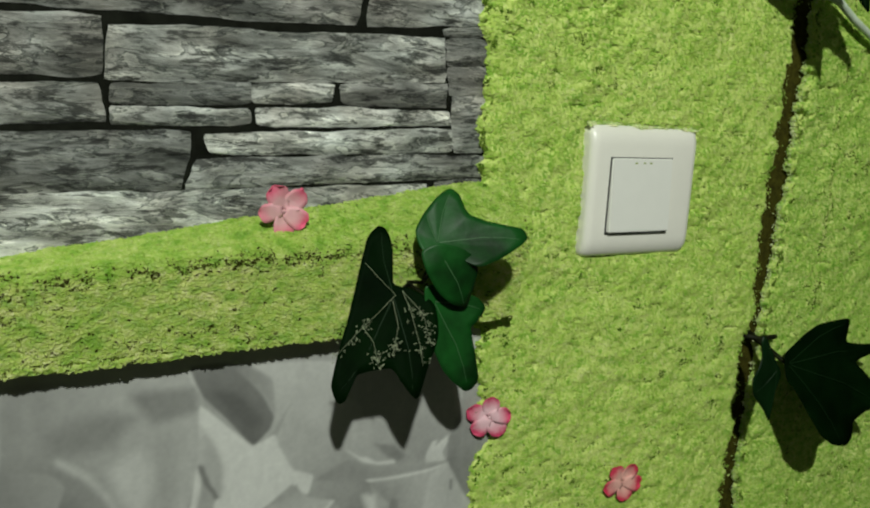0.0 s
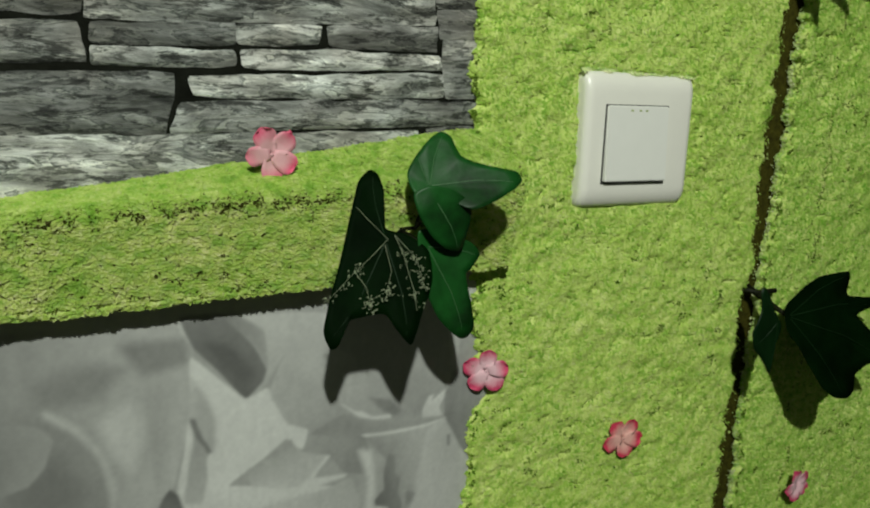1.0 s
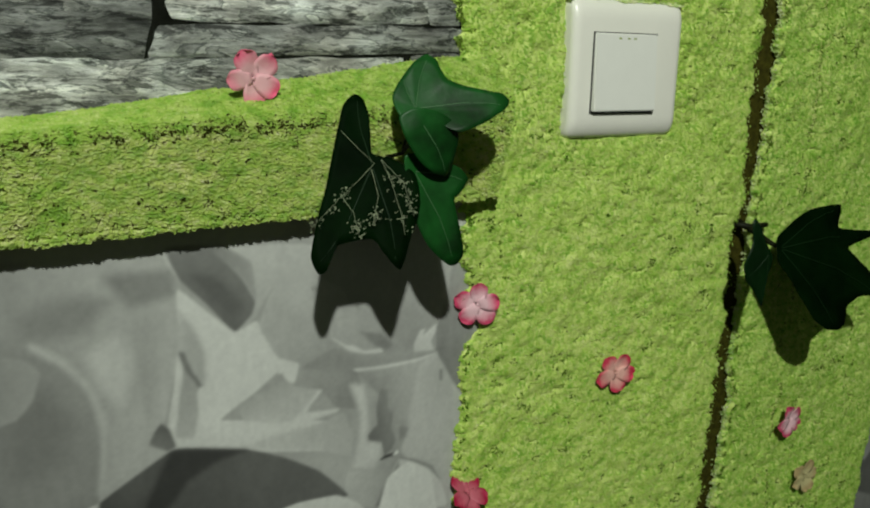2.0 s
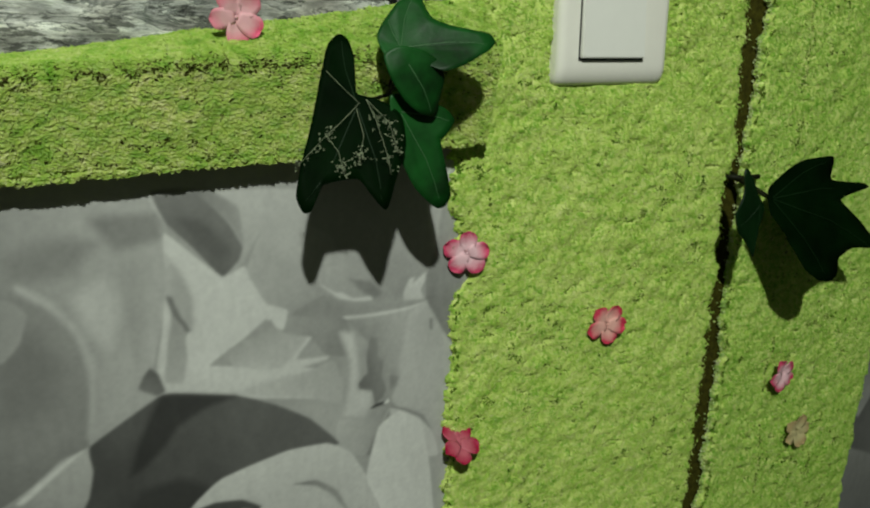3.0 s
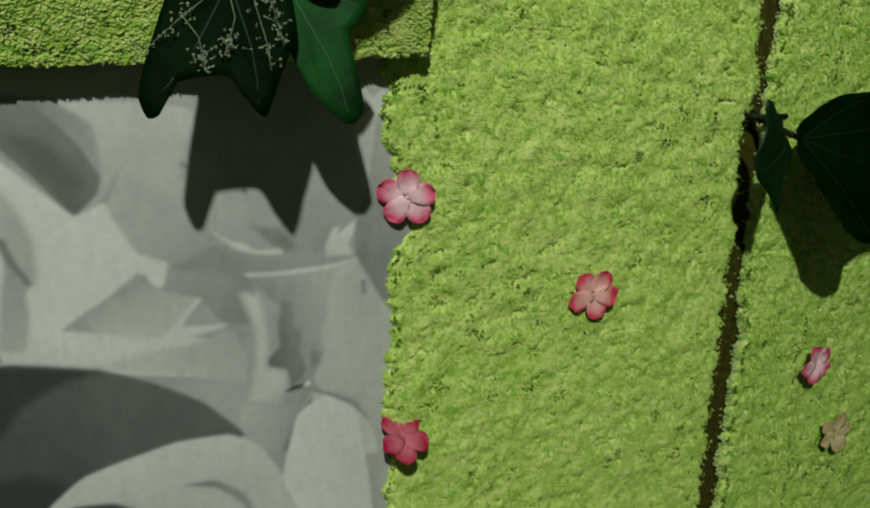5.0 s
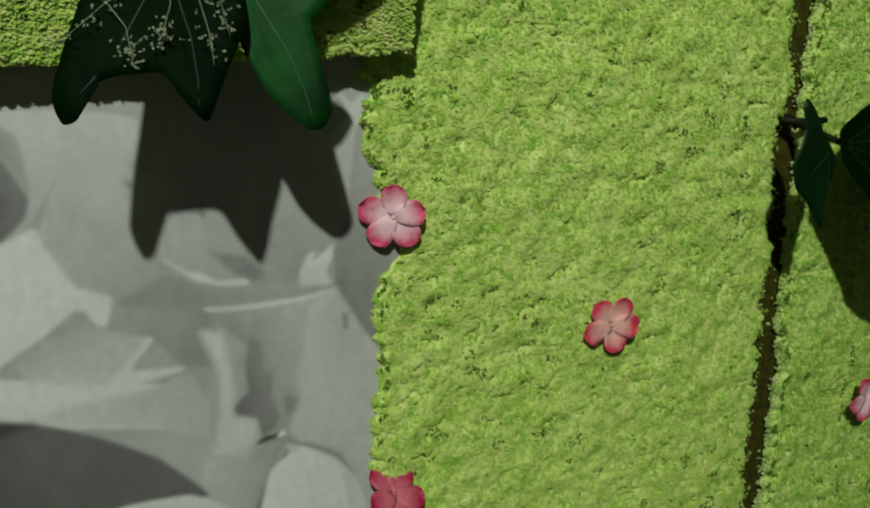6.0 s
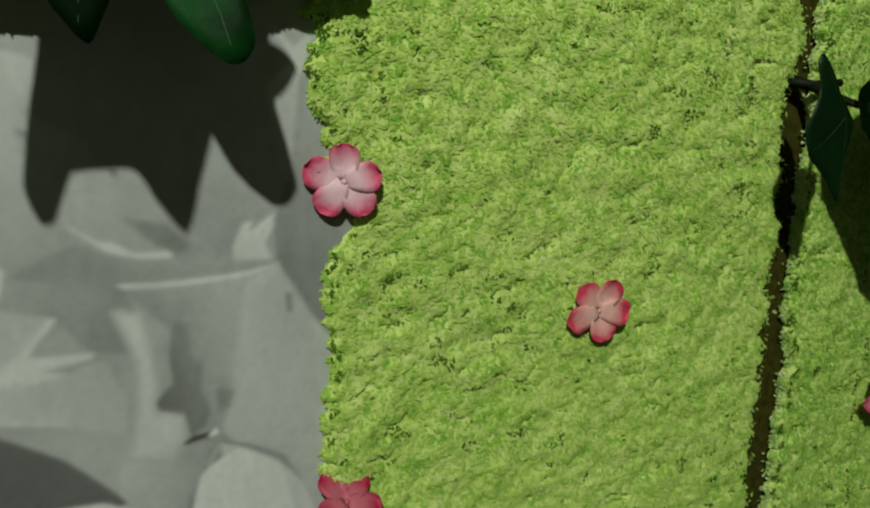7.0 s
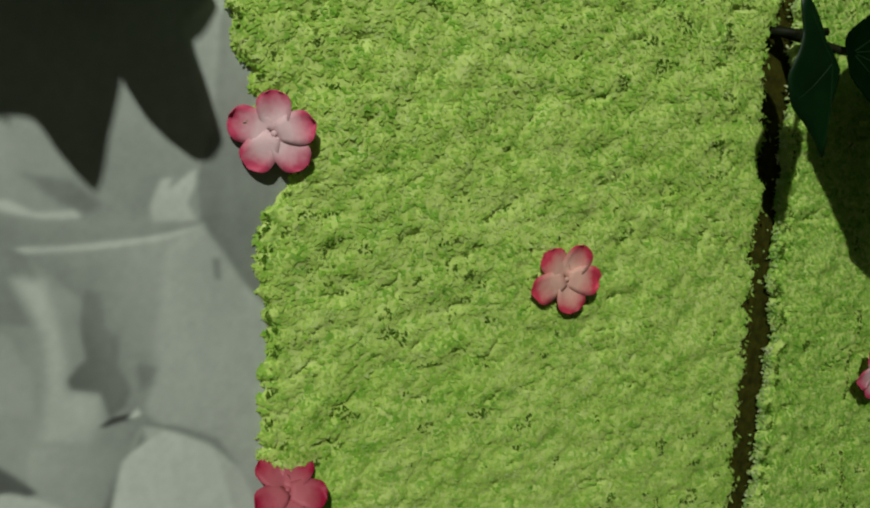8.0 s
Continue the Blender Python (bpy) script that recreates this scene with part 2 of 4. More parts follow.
def flakes(name, places, normals, size, seed, parent=None, material=None, lift=1.0):
    """Many small folded fronds of moss, joined into one mesh."""
    rng = np.random.default_rng(seed)
    n = len(places)
    lean = rng.normal(0, 0.34, (n, 3)) * lift
    up = normals + lean
    up /= np.linalg.norm(up, axis=1)[:, None]
    side = np.cross(up, rng.normal(0, 1, (n, 3)))
    side /= np.linalg.norm(side, axis=1)[:, None]
    along = np.cross(side, up)
    s = (size * rng.uniform(0.55, 1.35, n))[:, None]
    w = s * rng.uniform(0.35, 0.8, n)[:, None]
    curl = s * rng.uniform(-0.05, 0.20, n)[:, None]
    v = np.stack([places - along * s * 0.5, places + side * w * 0.5 + up * curl * 0.4, places + along * s * 0.6 + up * curl, places - side * w * 0.5 + up * curl * 0.4], 1).reshape(-1, 3)
    mesh = bpy.data.meshes.new(name)
    mesh.vertices.add(4 * n)
    mesh.vertices.foreach_set("co", v.astype(np.float32).ravel())
    mesh.loops.add(6 * n)
    idx = (np.arange(n)[:, None] * 4 + np.array([0, 1, 2, 0, 2, 3])[None]).ravel()
    mesh.loops.foreach_set("vertex_index", idx.astype(np.int32))
    mesh.polygons.add(2 * n)
    mesh.polygons.foreach_set("loop_start", np.arange(0, 6 * n, 3, dtype=np.int32))
    mesh.update()
    mesh.validate()
    mesh.materials.append(material or MOSS)
    ob = new(name, mesh)
    ob.parent = parent
    return ob


# ---- the room ----
wall = slab("wall_north", PLASTER, -1.6, 1.4, 0.004, 0.15, 0.0, 2.5, "plain plastered wall behind the decorations", "wall")
slab("wall_south", PLASTER, -1.6, 1.4, -2.75, -2.6, 0.0, 2.5, "plain plastered wall of the room", "wall")
slab("wall_west", PLASTER, -1.75, -1.6, -2.75, 0.15, 0.0, 2.5, "plain plastered side wall of the room", "wall")
slab("wall_east", PLASTER, 1.4, 1.55, -2.75, 0.15, 0.0, 2.5, "plain plastered side wall of the room", "wall")
slab("floor", FLOORING, -1.75, 1.55, -2.75, 0.15, -0.1, 0.0, "dark tiled floor of the room", "floor")
slab("ceiling", CEILING, -1.75, 1.55, -2.75, 0.15, 2.5, 2.6, "plain painted ceiling of the room", "ceiling")


# ---- stone panel ----
stone_wall = slab("stone_panel", JOINT, -0.62, -0.052, 0.0, 0.0042, Z0 - 0.02, Z0 + 0.30, "grey stacked ledge stone panel with black joints", "stone cladding")
TONES = {}


def stone(tone, tl, tr, br, bl):
    key = round(tone, 2)
    if key not in TONES:
        TONES[key] = stone_material(tone * 0.71)
    seed = random.random() * 50
    cols = max(6, min(40, int((tr[0] - tl[0]) / 0.004)))
    rows = 5
    bm, grid = bmesh.new(), []
    for j in range(rows + 1):
        line = []
        for i in range(cols + 1):
            s, t = i / cols, j / rows
            s_out, t_out = 0.0010 * (2 * s - 1), 0.0008 * (1 - 2 * t)
            x = s_out + (tl[0] * (1 - s) + tr[0] * s) * (1 - t) + (bl[0] * (1 - s) + br[0] * s) * t
            z = t_out + (tl[1] * (1 - s) + tr[1] * s) * (1 - t) + (bl[1] * (1 - s) + br[1] * s) * t
            edge = min(s * (tr[0] - tl[0]), (1 - s) * (tr[0] - tl[0]), t * (tl[1] - bl[1]), (1 - t) * (tl[1] - bl[1]))
            n = noise.noise((x * 60 + seed, z * 90, seed))
            m = noise.noise((x * 140, z * 140 + seed, seed))
            if edge < 1e-6:
                x += 0.0016 * m
                z += 0.0014 * n + 0.0006 * m
                corner = (2 * s - 1) ** 8 * (2 * t - 1) ** 8
                x += 0.0008 * corner * (1 if s < 0.5 else -1)
                z += 0.0006 * corner * (1 if t > 0.5 else -1)
            y = -0.0002 if edge < 1e-6 else -0.0013 - 0.0010 * n - 0.0005 * m
            line.append(bm.verts.new((x, y, Z0 + z)))
        grid.append(line)
    for j in range(rows):
        for i in range(cols):
            bm.faces.new((grid[j + 1][i], grid[j + 1][i + 1], grid[j][i + 1], grid[j][i]))
    return part("stone", bm, TONES[key], stone_wall, smooth=True)


stone(.25, (-0.3020, 0.1179), (-0.1289, 0.1336), (-0.1335, 0.1122), (-0.3026, 0.1079))
stone(.40, (-0.1245, 0.1341), (-0.0700, 0.1402), (-0.0645, 0.1189), (-0.1275, 0.1122))
stone(.40, (-0.0869, 0.1144), (-0.0643, 0.1168), (-0.0641, 0.1131), (-0.0867, 0.1108))
stone(.26, (-0.3028, 0.1048), (-0.2421, 0.1057), (-0.2415, 0.0839), (-0.3042, 0.0809))
stone(.38, (-0.2383, 0.1035), (-0.0881, 0.1094), (-0.0851, 0.0898), (-0.2405, 0.0818))
stone(.24, (-0.0857, 0.1096), (-0.0639, 0.1113), (-0.0630, 0.0987), (-0.0840, 0.0976))
stone(.22, (-0.0836, 0.0963), (-0.0629, 0.0971), (-0.0620, 0.0852), (-0.0819, 0.0836))
stone(.32, (-0.0812, 0.0823), (-0.0619, 0.0838), (-0.0600, 0.0569), (-0.0779, 0.0555))
stone(.29, (-0.3045, 0.0770), (-0.2440, 0.0799), (-0.2407, 0.0653), (-0.3053, 0.0627))
stone(.20, (-0.2391, 0.0803), (-0.1829, 0.0839), (-0.1821, 0.0749), (-0.2382, 0.0725))
stone(.38, (-0.2383, 0.0711), (-0.1833, 0.0727), (-0.1820, 0.0663), (-0.2384, 0.0644))
stone(.54, (-0.1802, 0.0831), (-0.1435, 0.0848), (-0.1441, 0.0778), (-0.1794, 0.0753))
stone(.22, (-0.1397, 0.0853), (-0.0850, 0.0883), (-0.0843, 0.0775), (-0.1378, 0.0766))
stone(.54, (-0.1784, 0.0736), (-0.0826, 0.0754), (-0.0816, 0.0690), (-0.1775, 0.0657))
stone(.20, (-0.3055, 0.0597), (-0.2070, 0.0615), (-0.2115, 0.0375), (-0.3069, 0.0364))
stone(.62, (-0.2005, 0.0612), (-0.0814, 0.0659), (-0.0802, 0.0563), (-0.1996, 0.0529))
stone(.30, (-0.2040, 0.0500), (-0.0598, 0.0538), (-0.0597, 0.0436), (-0.2090, 0.0373))
stone(.52, (-0.3071, 0.0343), (-0.0930, 0.0393), (-0.0916, 0.0146), (-0.3089, 0.0044))
stone(.24, (-0.0887, 0.0402), (-0.0602, 0.0410), (-0.0598, 0.0269), (-0.0863, 0.0272))
# the same courses run on above and beside
for row in range(4):
    z, x = 0.137 + row * 0.034, -0.60 + 0.03 * (row % 2)
    while x < -0.08:
        w = min(random.uniform(0.07, 0.16), -0.064 - x)
        stone(random.choice((0.24, 0.34, 0.42)), (x, z + 0.029), (x + w - 0.003, z + 0.029), (x + w - 0.003, z), (x, z))
        x += w
for row in range(4):
    z, x = 0.012 + row * 0.031, -0.61
    while x < -0.33:
        w = min(random.uniform(0.08, 0.16), -0.3085 - x)
        stone(random.choice((0.24, 0.34, 0.42)), (x, z + 0.027), (x + w - 0.003, z + 0.027), (x + w - 0.003, z), (x, z))
        x += w

# ---- rose wallpaper ----
paper = slab("rose_wallpaper", PAPER, -0.62, -0.035, 0.0, 0.0041, 0.25, Z0 - 0.0205, "grey wallpaper printed with large rose petals", "wallpaper")
SHAPES = []


def petal(dark, light, angle, outline, soft=0.0010):
    SHAPES.append((dark, light, angle, outline, soft))


def print_sheet(name, x0, x1, z0, z1, cell, ground, sheet):
    """A thin printed sheet; its tones are drawn petal over petal, each with soft edges."""
    nx, nz = int((x1 - x0) / cell), int((z1 - z0) / cell)
    X, Z = np.meshgrid(np.linspace(x0, x1, nx + 1), np.linspace(z0, z1, nz + 1))
    tone = ground * 1.0 * (0.9 + 0.2 * value_noise(X, Z, 0.025, 31))
    for k, (dark, light, angle, outline, soft) in enumerate(SHAPES):
        line = np.array(smooth_ring(outline, 5, 0.17))
        lo, hi = line.min(0) - 0.012, line.max(0) + 0.012
        near = (X > lo[0]) & (X < hi[0]) & (Z > lo[1]) & (Z < hi[1])
        if not near.any():
            continue
        p = np.stack([X[near], Z[near]], 1)
        a, b = line, np.roll(line, -1, 0)
        ab = b - a
        t = np.clip(((p[:, None] - a[None]) * ab[None]).sum(2) / ((ab ** 2).sum(1)[None] + 1e-12), 0, 1)
        d = np.sqrt((((a[None] + t[..., None] * ab[None]) - p[:, None]) ** 2).sum(2)).min(1)
        cross = (a[None, :, 1] > p[:, None, 1]) != (b[None, :, 1] > p[:, None, 1])
        at = a[None, :, 0] + (p[:, None, 1] - a[None, :, 1]) / (ab[None, :, 1] + 1e-12) * ab[None, :, 0]
        inside = (cross & (p[:, None, 0] < at)).sum(1) % 2 == 1
        sd = np.where(inside, -d, d)
        rel = (p - (lo + hi) / 2) / (hi - lo - 0.024)
        way = rel[:, 0] * math.cos(radians(angle)) + rel[:, 1] * math.sin(radians(angle)) + 0.5
        way = np.clip(way + 0.34 * (value_noise(p[:, 0], p[:, 1], 0.019, 32 + k) - 0.5) + 0.14 * (value_noise(p[:, 0] * 1.6, p[:, 1] * 0.7, 0.006, 72 + k) - 0.5), 0, 1)
        value = dark + (light - dark) * way
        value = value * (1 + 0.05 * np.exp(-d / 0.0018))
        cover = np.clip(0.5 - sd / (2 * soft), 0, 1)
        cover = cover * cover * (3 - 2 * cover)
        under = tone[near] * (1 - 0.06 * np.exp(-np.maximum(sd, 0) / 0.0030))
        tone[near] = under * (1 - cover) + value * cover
    # the ink bleeds a little and follows the paper's fibres
    for _ in range(2):
        wide = np.pad(tone, 1, mode="edge")
        tone = (4 * tone + wide[:-2, 1:-1] + wide[2:, 1:-1] + wide[1:-1, :-2] + wide[1:-1, 2:]) / 8
    tone *= 0.97 + 0.06 * value_noise(X * 1.8, Z * 0.5, 0.0045, 33)
    tone *= 0.96 + 0.08 * value_noise(X, Z, 0.0018, 34)
    co = np.stack([X, np.full(X.shape, -0.0004), Z0 + Z], -1).reshape(-1, 3)
    k = np.arange(nz)[:, None] * (nx + 1) + np.arange(nx)[None]
    mesh = bpy.data.meshes.new(name)
    mesh.from_pydata(co.tolist(), [], np.stack([k, k + 1, k + nx + 2, k + nx + 1], -1).reshape(-1, 4).tolist())
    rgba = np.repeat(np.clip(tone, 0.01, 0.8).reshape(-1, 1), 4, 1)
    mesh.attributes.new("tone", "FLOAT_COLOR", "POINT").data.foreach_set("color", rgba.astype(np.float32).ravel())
    mesh.materials.append(PRINT)
    ob = new(name, mesh)
    ob.parent = sheet
    SHAPES.clear()
    return ob


petal(0.270, 0.457, 0, [(-0.2807, -0.0427), (-0.2040, -0.0495), (-0.2036, -0.0696), (-0.2051, -0.0900), (-0.2089, -0.1079), (-0.2148, -0.1284), (-0.2328, -0.1436), (-0.2432, -0.1561), (-0.2393, -0.1340), (-0.2385, -0.1183), (-0.2426, -0.1021), (-0.2520, -0.0881), (-0.2635, -0.0791), (-0.2842, -0.0716)], 0.0006)
petal(0.500, 0.473, 0, [(-0.2433, -0.0869), (-0.2293, -0.0789), (-0.2239, -0.0949), (-0.2289, -0.1123), (-0.2383, -0.1041)], 0.0048)
petal(0.233, 0.244, 0, [(-0.2681, -0.0667), (-0.2490, -0.0595), (-0.2324, -0.0638), (-0.2445, -0.0769), (-0.2652, -0.0760)], 0.0048)
petal(0.223, 0.267, 0, [(-0.2335, -0.0528), (-0.2066, -0.0529), (-0.2051, -0.0643), (-0.2238, -0.0677)], 0.0032)
petal(0.325, 0.384, 0, [(-0.2209, -0.0725), (-0.2122, -0.0711), (-0.2128, -0.0967), (-0.2189, -0.1195), (-0.2229, -0.1055)], 0.0032)
petal(0.559, 0.620, 90, [(-0.2049, -0.0874), (-0.2031, -0.1089), (-0.2077, -0.1216), (-0.2118, -0.1268), (-0.2079, -0.1081)], 0.0006)
petal(0.173, 0.286, 70, [(-0.2844, -0.0727), (-0.2635, -0.0796), (-0.2520, -0.0886), (-0.2426, -0.1026), (-0.2390, -0.1182), (-0.2400, -0.1339), (-0.2432, -0.1561), (-0.2550, -0.1600), (-0.2694, -0.1710), (-0.2980, -0.1826)], 0.0006)
petal(0.177, 0.188, 0, [(-0.2772, -0.1108), (-0.2595, -0.0992), (-0.2505, -0.1160), (-0.2569, -0.1354), (-0.2761, -0.1362)], 0.0070)
petal(0.383, 0.452, 90, [(-0.2634, -0.0779), (-0.2509, -0.0875), (-0.2413, -0.1023), (-0.2372, -0.1186), (-0.2387, -0.1342), (-0.2419, -0.1523), (-0.2431, -0.1521), (-0.2407, -0.1337), (-0.2404, -0.1185), (-0.2438, -0.1034), (-0.2526, -0.0902), (-0.2637, -0.0810)], 0.0022)
petal(0.210, 0.320, 0, [(-0.2854, -0.0807), (-0.2661, -0.0847), (-0.2612, -0.0916), (-0.2651, -0.1032), (-0.2721, -0.1105), (-0.2894, -0.1133)], 0.0008)
petal(0.209, 0.418, 60, [(-0.2695, -0.1723), (-0.2551, -0.1613), (-0.2433, -0.1569), (-0.2426, -0.1688), (-0.2462, -0.1833), (-0.2501, -0.2037), (-0.2826, -0.1930), (-0.2808, -0.1772)], 0.0006)
petal(0.518, 0.559, 0, [(-0.2742, -0.1759), (-0.2552, -0.1621), (-0.2452, -0.1576), (-0.2550, -0.1649), (-0.2711, -0.1768)], 0.0008)
petal(0.423, 0.529, 90, [(-0.2023, -0.0583), (-0.2083, -0.0454), (-0.1565, -0.0458), (-0.1350, -0.0501), (-0.1406, -0.0909), (-0.1602, -0.0666), (-0.1687, -0.0790), (-0.1790, -0.0865)], 0.0008)
petal(0.123, 0.228, 65, [(-0.2081, -0.0430), (-0.1893, -0.0432), (-0.1754, -0.0597), (-0.1691, -0.0722), (-0.1713, -0.0787), (-0.1795, -0.0856), (-0.1911, -0.0710), (-0.2023, -0.0583)], 0.0006)
petal(0.115, 0.128, 0, [(-0.1974, -0.0563), (-0.1866, -0.0586), (-0.1749, -0.0729), (-0.1791, -0.0798), (-0.1908, -0.0659)], 0.0024)
petal(0.225, 0.339, 0, [(-0.1832, -0.0437), (-0.1700, -0.0538), (-0.1688, -0.0709), (-0.1749, -0.0598), (-0.1889, -0.0445)], 0.0008)
petal(0.390, 0.441, 0, [(-0.1392, -0.0907), (-0.1297, -0.0947), (-0.1131, -0.1079), (-0.0717, -0.1126), (-0.0807, -0.1428), (-0.1072, -0.1312), (-0.1247, -0.1495), (-0.1457, -0.1489), (-0.1601, -0.1295), (-0.1559, -0.0954)], 0.0032)
petal(0.352, 0.390, 0, [(-0.1317, -0.1140), (-0.1181, -0.1200), (-0.1166, -0.1297), (-0.1192, -0.1543), (-0.1283, -0.1542), (-0.1302, -0.1277)], 0.0032)
petal(0.472, 0.371, 0, [(-0.1573, -0.0615), (-0.1396, -0.0633), (-0.1242, -0.0732), (-0.1129, -0.1064), (-0.0745, -0.1136), (-0.0745, -0.1158), (-0.1131, -0.1168), (-0.1368, -0.1086), (-0.1527, -0.0809), (-0.1602, -0.0666)], 0.0011)
petal(0.603, 0.641, 0, [(-0.2035, -0.0620), (-0.1795, -0.0856), (-0.1688, -0.0817), (-0.1590, -0.0995), (-0.1482, -0.1068), (-0.1514, -0.1163), (-0.1594, -0.1093), (-0.1707, -0.1173), (-0.1817, -0.1237), (-0.1872, -0.1283), (-0.1493, -0.1357), (-0.1259, -0.1433), (-0.1232, -0.1581), (-0.2132, -0.1386), (-0.2068, -0.1190), (-0.1962, -0.1101), (-0.1976, -0.0937), (-0.2042, -0.0772)], 0.0008)
petal(0.275, 0.441, 110, [(-0.1602, -0.0671), (-0.1473, -0.0822), (-0.1363, -0.0929), (-0.1191, -0.1113), (-0.1135, -0.1365), (-0.1287, -0.1336), (-0.1373, -0.1231), (-0.1486, -0.1159), (-0.1490, -0.1061), (-0.1591, -0.1017), (-0.1677, -0.0845)], 0.0008)
petal(0.351, 0.462, 180, [(-0.2038, -0.0721), (-0.1969, -0.0833), (-0.1934, -0.0944), (-0.1943, -0.1077), (-0.1984, -0.1048), (-0.2003, -0.0973), (-0.2053, -0.0926)], 0.0016)
petal(0.194, 0.174, 0, [(-0.2052, -0.0913), (-0.2024, -0.0920), (-0.1994, -0.1015), (-0.1949, -0.1092), (-0.1982, -0.1092), (-0.2025, -0.1004)], 0.0009)
petal(0.329, 0.420, 270, [(-0.2031, -0.1022), (-0.1981, -0.1076), (-0.1975, -0.1208), (-0.2004, -0.1341), (-0.2083, -0.1325), (-0.2068, -0.1190)], 0.0010)
petal(0.269, 0.559, 300, [(-0.1790, -0.1220), (-0.1653, -0.1168), (-0.1567, -0.1097), (-0.1528, -0.1169), (-0.1430, -0.1209), (-0.1373, -0.1225), (-0.1463, -0.1304), (-0.1508, -0.1360), (-0.1634, -0.1353), (-0.1768, -0.1303)], 0.0007)
petal(0.573, 0.595, 0, [(-0.1516, -0.1358), (-0.1393, -0.1231), (-0.1370, -0.1229), (-0.1452, -0.1329), (-0.1287, -0.1342), (-0.1294, -0.1359), (-0.1489, -0.1387)], 0.0011)
petal(0.596, 0.596, 0, [(-0.1542, -0.1150), (-0.1570, -0.1102), (-0.1499, -0.1060), (-0.1488, -0.1078), (-0.1520, -0.1159)], 0.0007)
petal(0.403, 0.571, 200, [(-0.1803, -0.1446), (-0.1637, -0.1417), (-0.1379, -0.1403), (-0.1258, -0.1372), (-0.1200, -0.1507), (-0.1218, -0.1622), (-0.1383, -0.1555), (-0.1722, -0.1466)], 0.0013)
petal(0.323, 0.416, 20, [(-0.2417, -0.1546), (-0.2292, -0.1430), (-0.2150, -0.1311), (-0.2119, -0.1378), (-0.2258, -0.1447)], 0.0008)
petal(0.094, 0.188, 250, [(-0.2145, -0.1241), (-0.2109, -0.1278), (-0.2086, -0.1366), (-0.2127, -0.1382), (-0.2201, -0.1333), (-0.2177, -0.1278)], 0.0007)
petal(0.209, 0.391, 80, [(-0.0658, -0.0556), (-0.0573, -0.0424), (-0.0469, -0.0525), (-0.0444, -0.0841), (-0.0452, -0.1061), (-0.0515, -0.1418), (-0.0563, -0.1391), (-0.0616, -0.1306), (-0.0659, -0.1225), (-0.0717, -0.1126), (-0.0717, -0.1000), (-0.0676, -0.0880), (-0.0654, -0.0708)], 0.0007)
petal(0.573, 0.533, 0, [(-0.0695, -0.0403), (-0.0627, -0.0461), (-0.0600, -0.0441), (-0.0569, -0.0416), (-0.0599, -0.0524), (-0.0633, -0.0573), (-0.0680, -0.0639), (-0.0692, -0.0556), (-0.0634, -0.0504)], 0.0007)
petal(0.474, 0.405, 270, [(-0.0719, -0.0572), (-0.0618, -0.0549), (-0.0640, -0.0708), (-0.0664, -0.0880), (-0.0691, -0.0826)], 0.0009)
petal(0.376, 0.425, 200, [(-0.1336, -0.0841), (-0.1210, -0.0803), (-0.1119, -0.0784), (-0.1051, -0.0886), (-0.0994, -0.0958), (-0.0932, -0.1035), (-0.1036, -0.1076), (-0.1130, -0.1069), (-0.1232, -0.1022), (-0.1313, -0.0965)], 0.0006)
petal(0.255, 0.232, 0, [(-0.1157, -0.0952), (-0.1044, -0.0979), (-0.0977, -0.1048), (-0.1022, -0.1071), (-0.1080, -0.1034)], 0.0014)
petal(0.647, 0.603, 0, [(-0.1316, -0.0958), (-0.1231, -0.1015), (-0.1201, -0.1016), (-0.1136, -0.1057), (-0.1050, -0.1057), (-0.1033, -0.1081), (-0.1131, -0.1077), (-0.1219, -0.1041)], 0.0007)
petal(0.337, 0.406, 90, [(-0.0994, -0.0857), (-0.0933, -0.0697), (-0.0869, -0.0816), (-0.0774, -0.0907), (-0.0720, -0.0938), (-0.0741, -0.0998), (-0.0818, -0.1061), (-0.0889, -0.1092), (-0.0973, -0.0994)], 0.0008)
petal(0.554, 0.639, 60, [(-0.0853, -0.1064), (-0.0818, -0.0996), (-0.0788, -0.0993), (-0.0798, -0.1021), (-0.0744, -0.0985), (-0.0720, -0.0975), (-0.0728, -0.1020), (-0.0753, -0.1068), (-0.0729, -0.1119), (-0.0848, -0.1114)], 0.0008)
petal(0.258, 0.404, 0, [(-0.1468, -0.1089), (-0.1304, -0.1014), (-0.1205, -0.1057), (-0.1021, -0.1093), (-0.0735, -0.1122), (-0.0714, -0.1135), (-0.0893, -0.1145), (-0.1153, -0.1153), (-0.1331, -0.1128)], 0.0009)
petal(0.559, 0.691, 0, [(-0.1201, -0.1143), (-0.1058, -0.1153), (-0.0893, -0.1152), (-0.0771, -0.1141), (-0.0712, -0.1135), (-0.0826, -0.1169), (-0.1011, -0.1172), (-0.1169, -0.1164)], 0.0005)
petal(0.270, 0.460, 0, [(-0.1167, -0.1170), (-0.1012, -0.1179), (-0.0812, -0.1172), (-0.0837, -0.1348), (-0.0885, -0.1528), (-0.0963, -0.1636), (-0.1021, -0.1502), (-0.1056, -0.1315)], 0.0011)
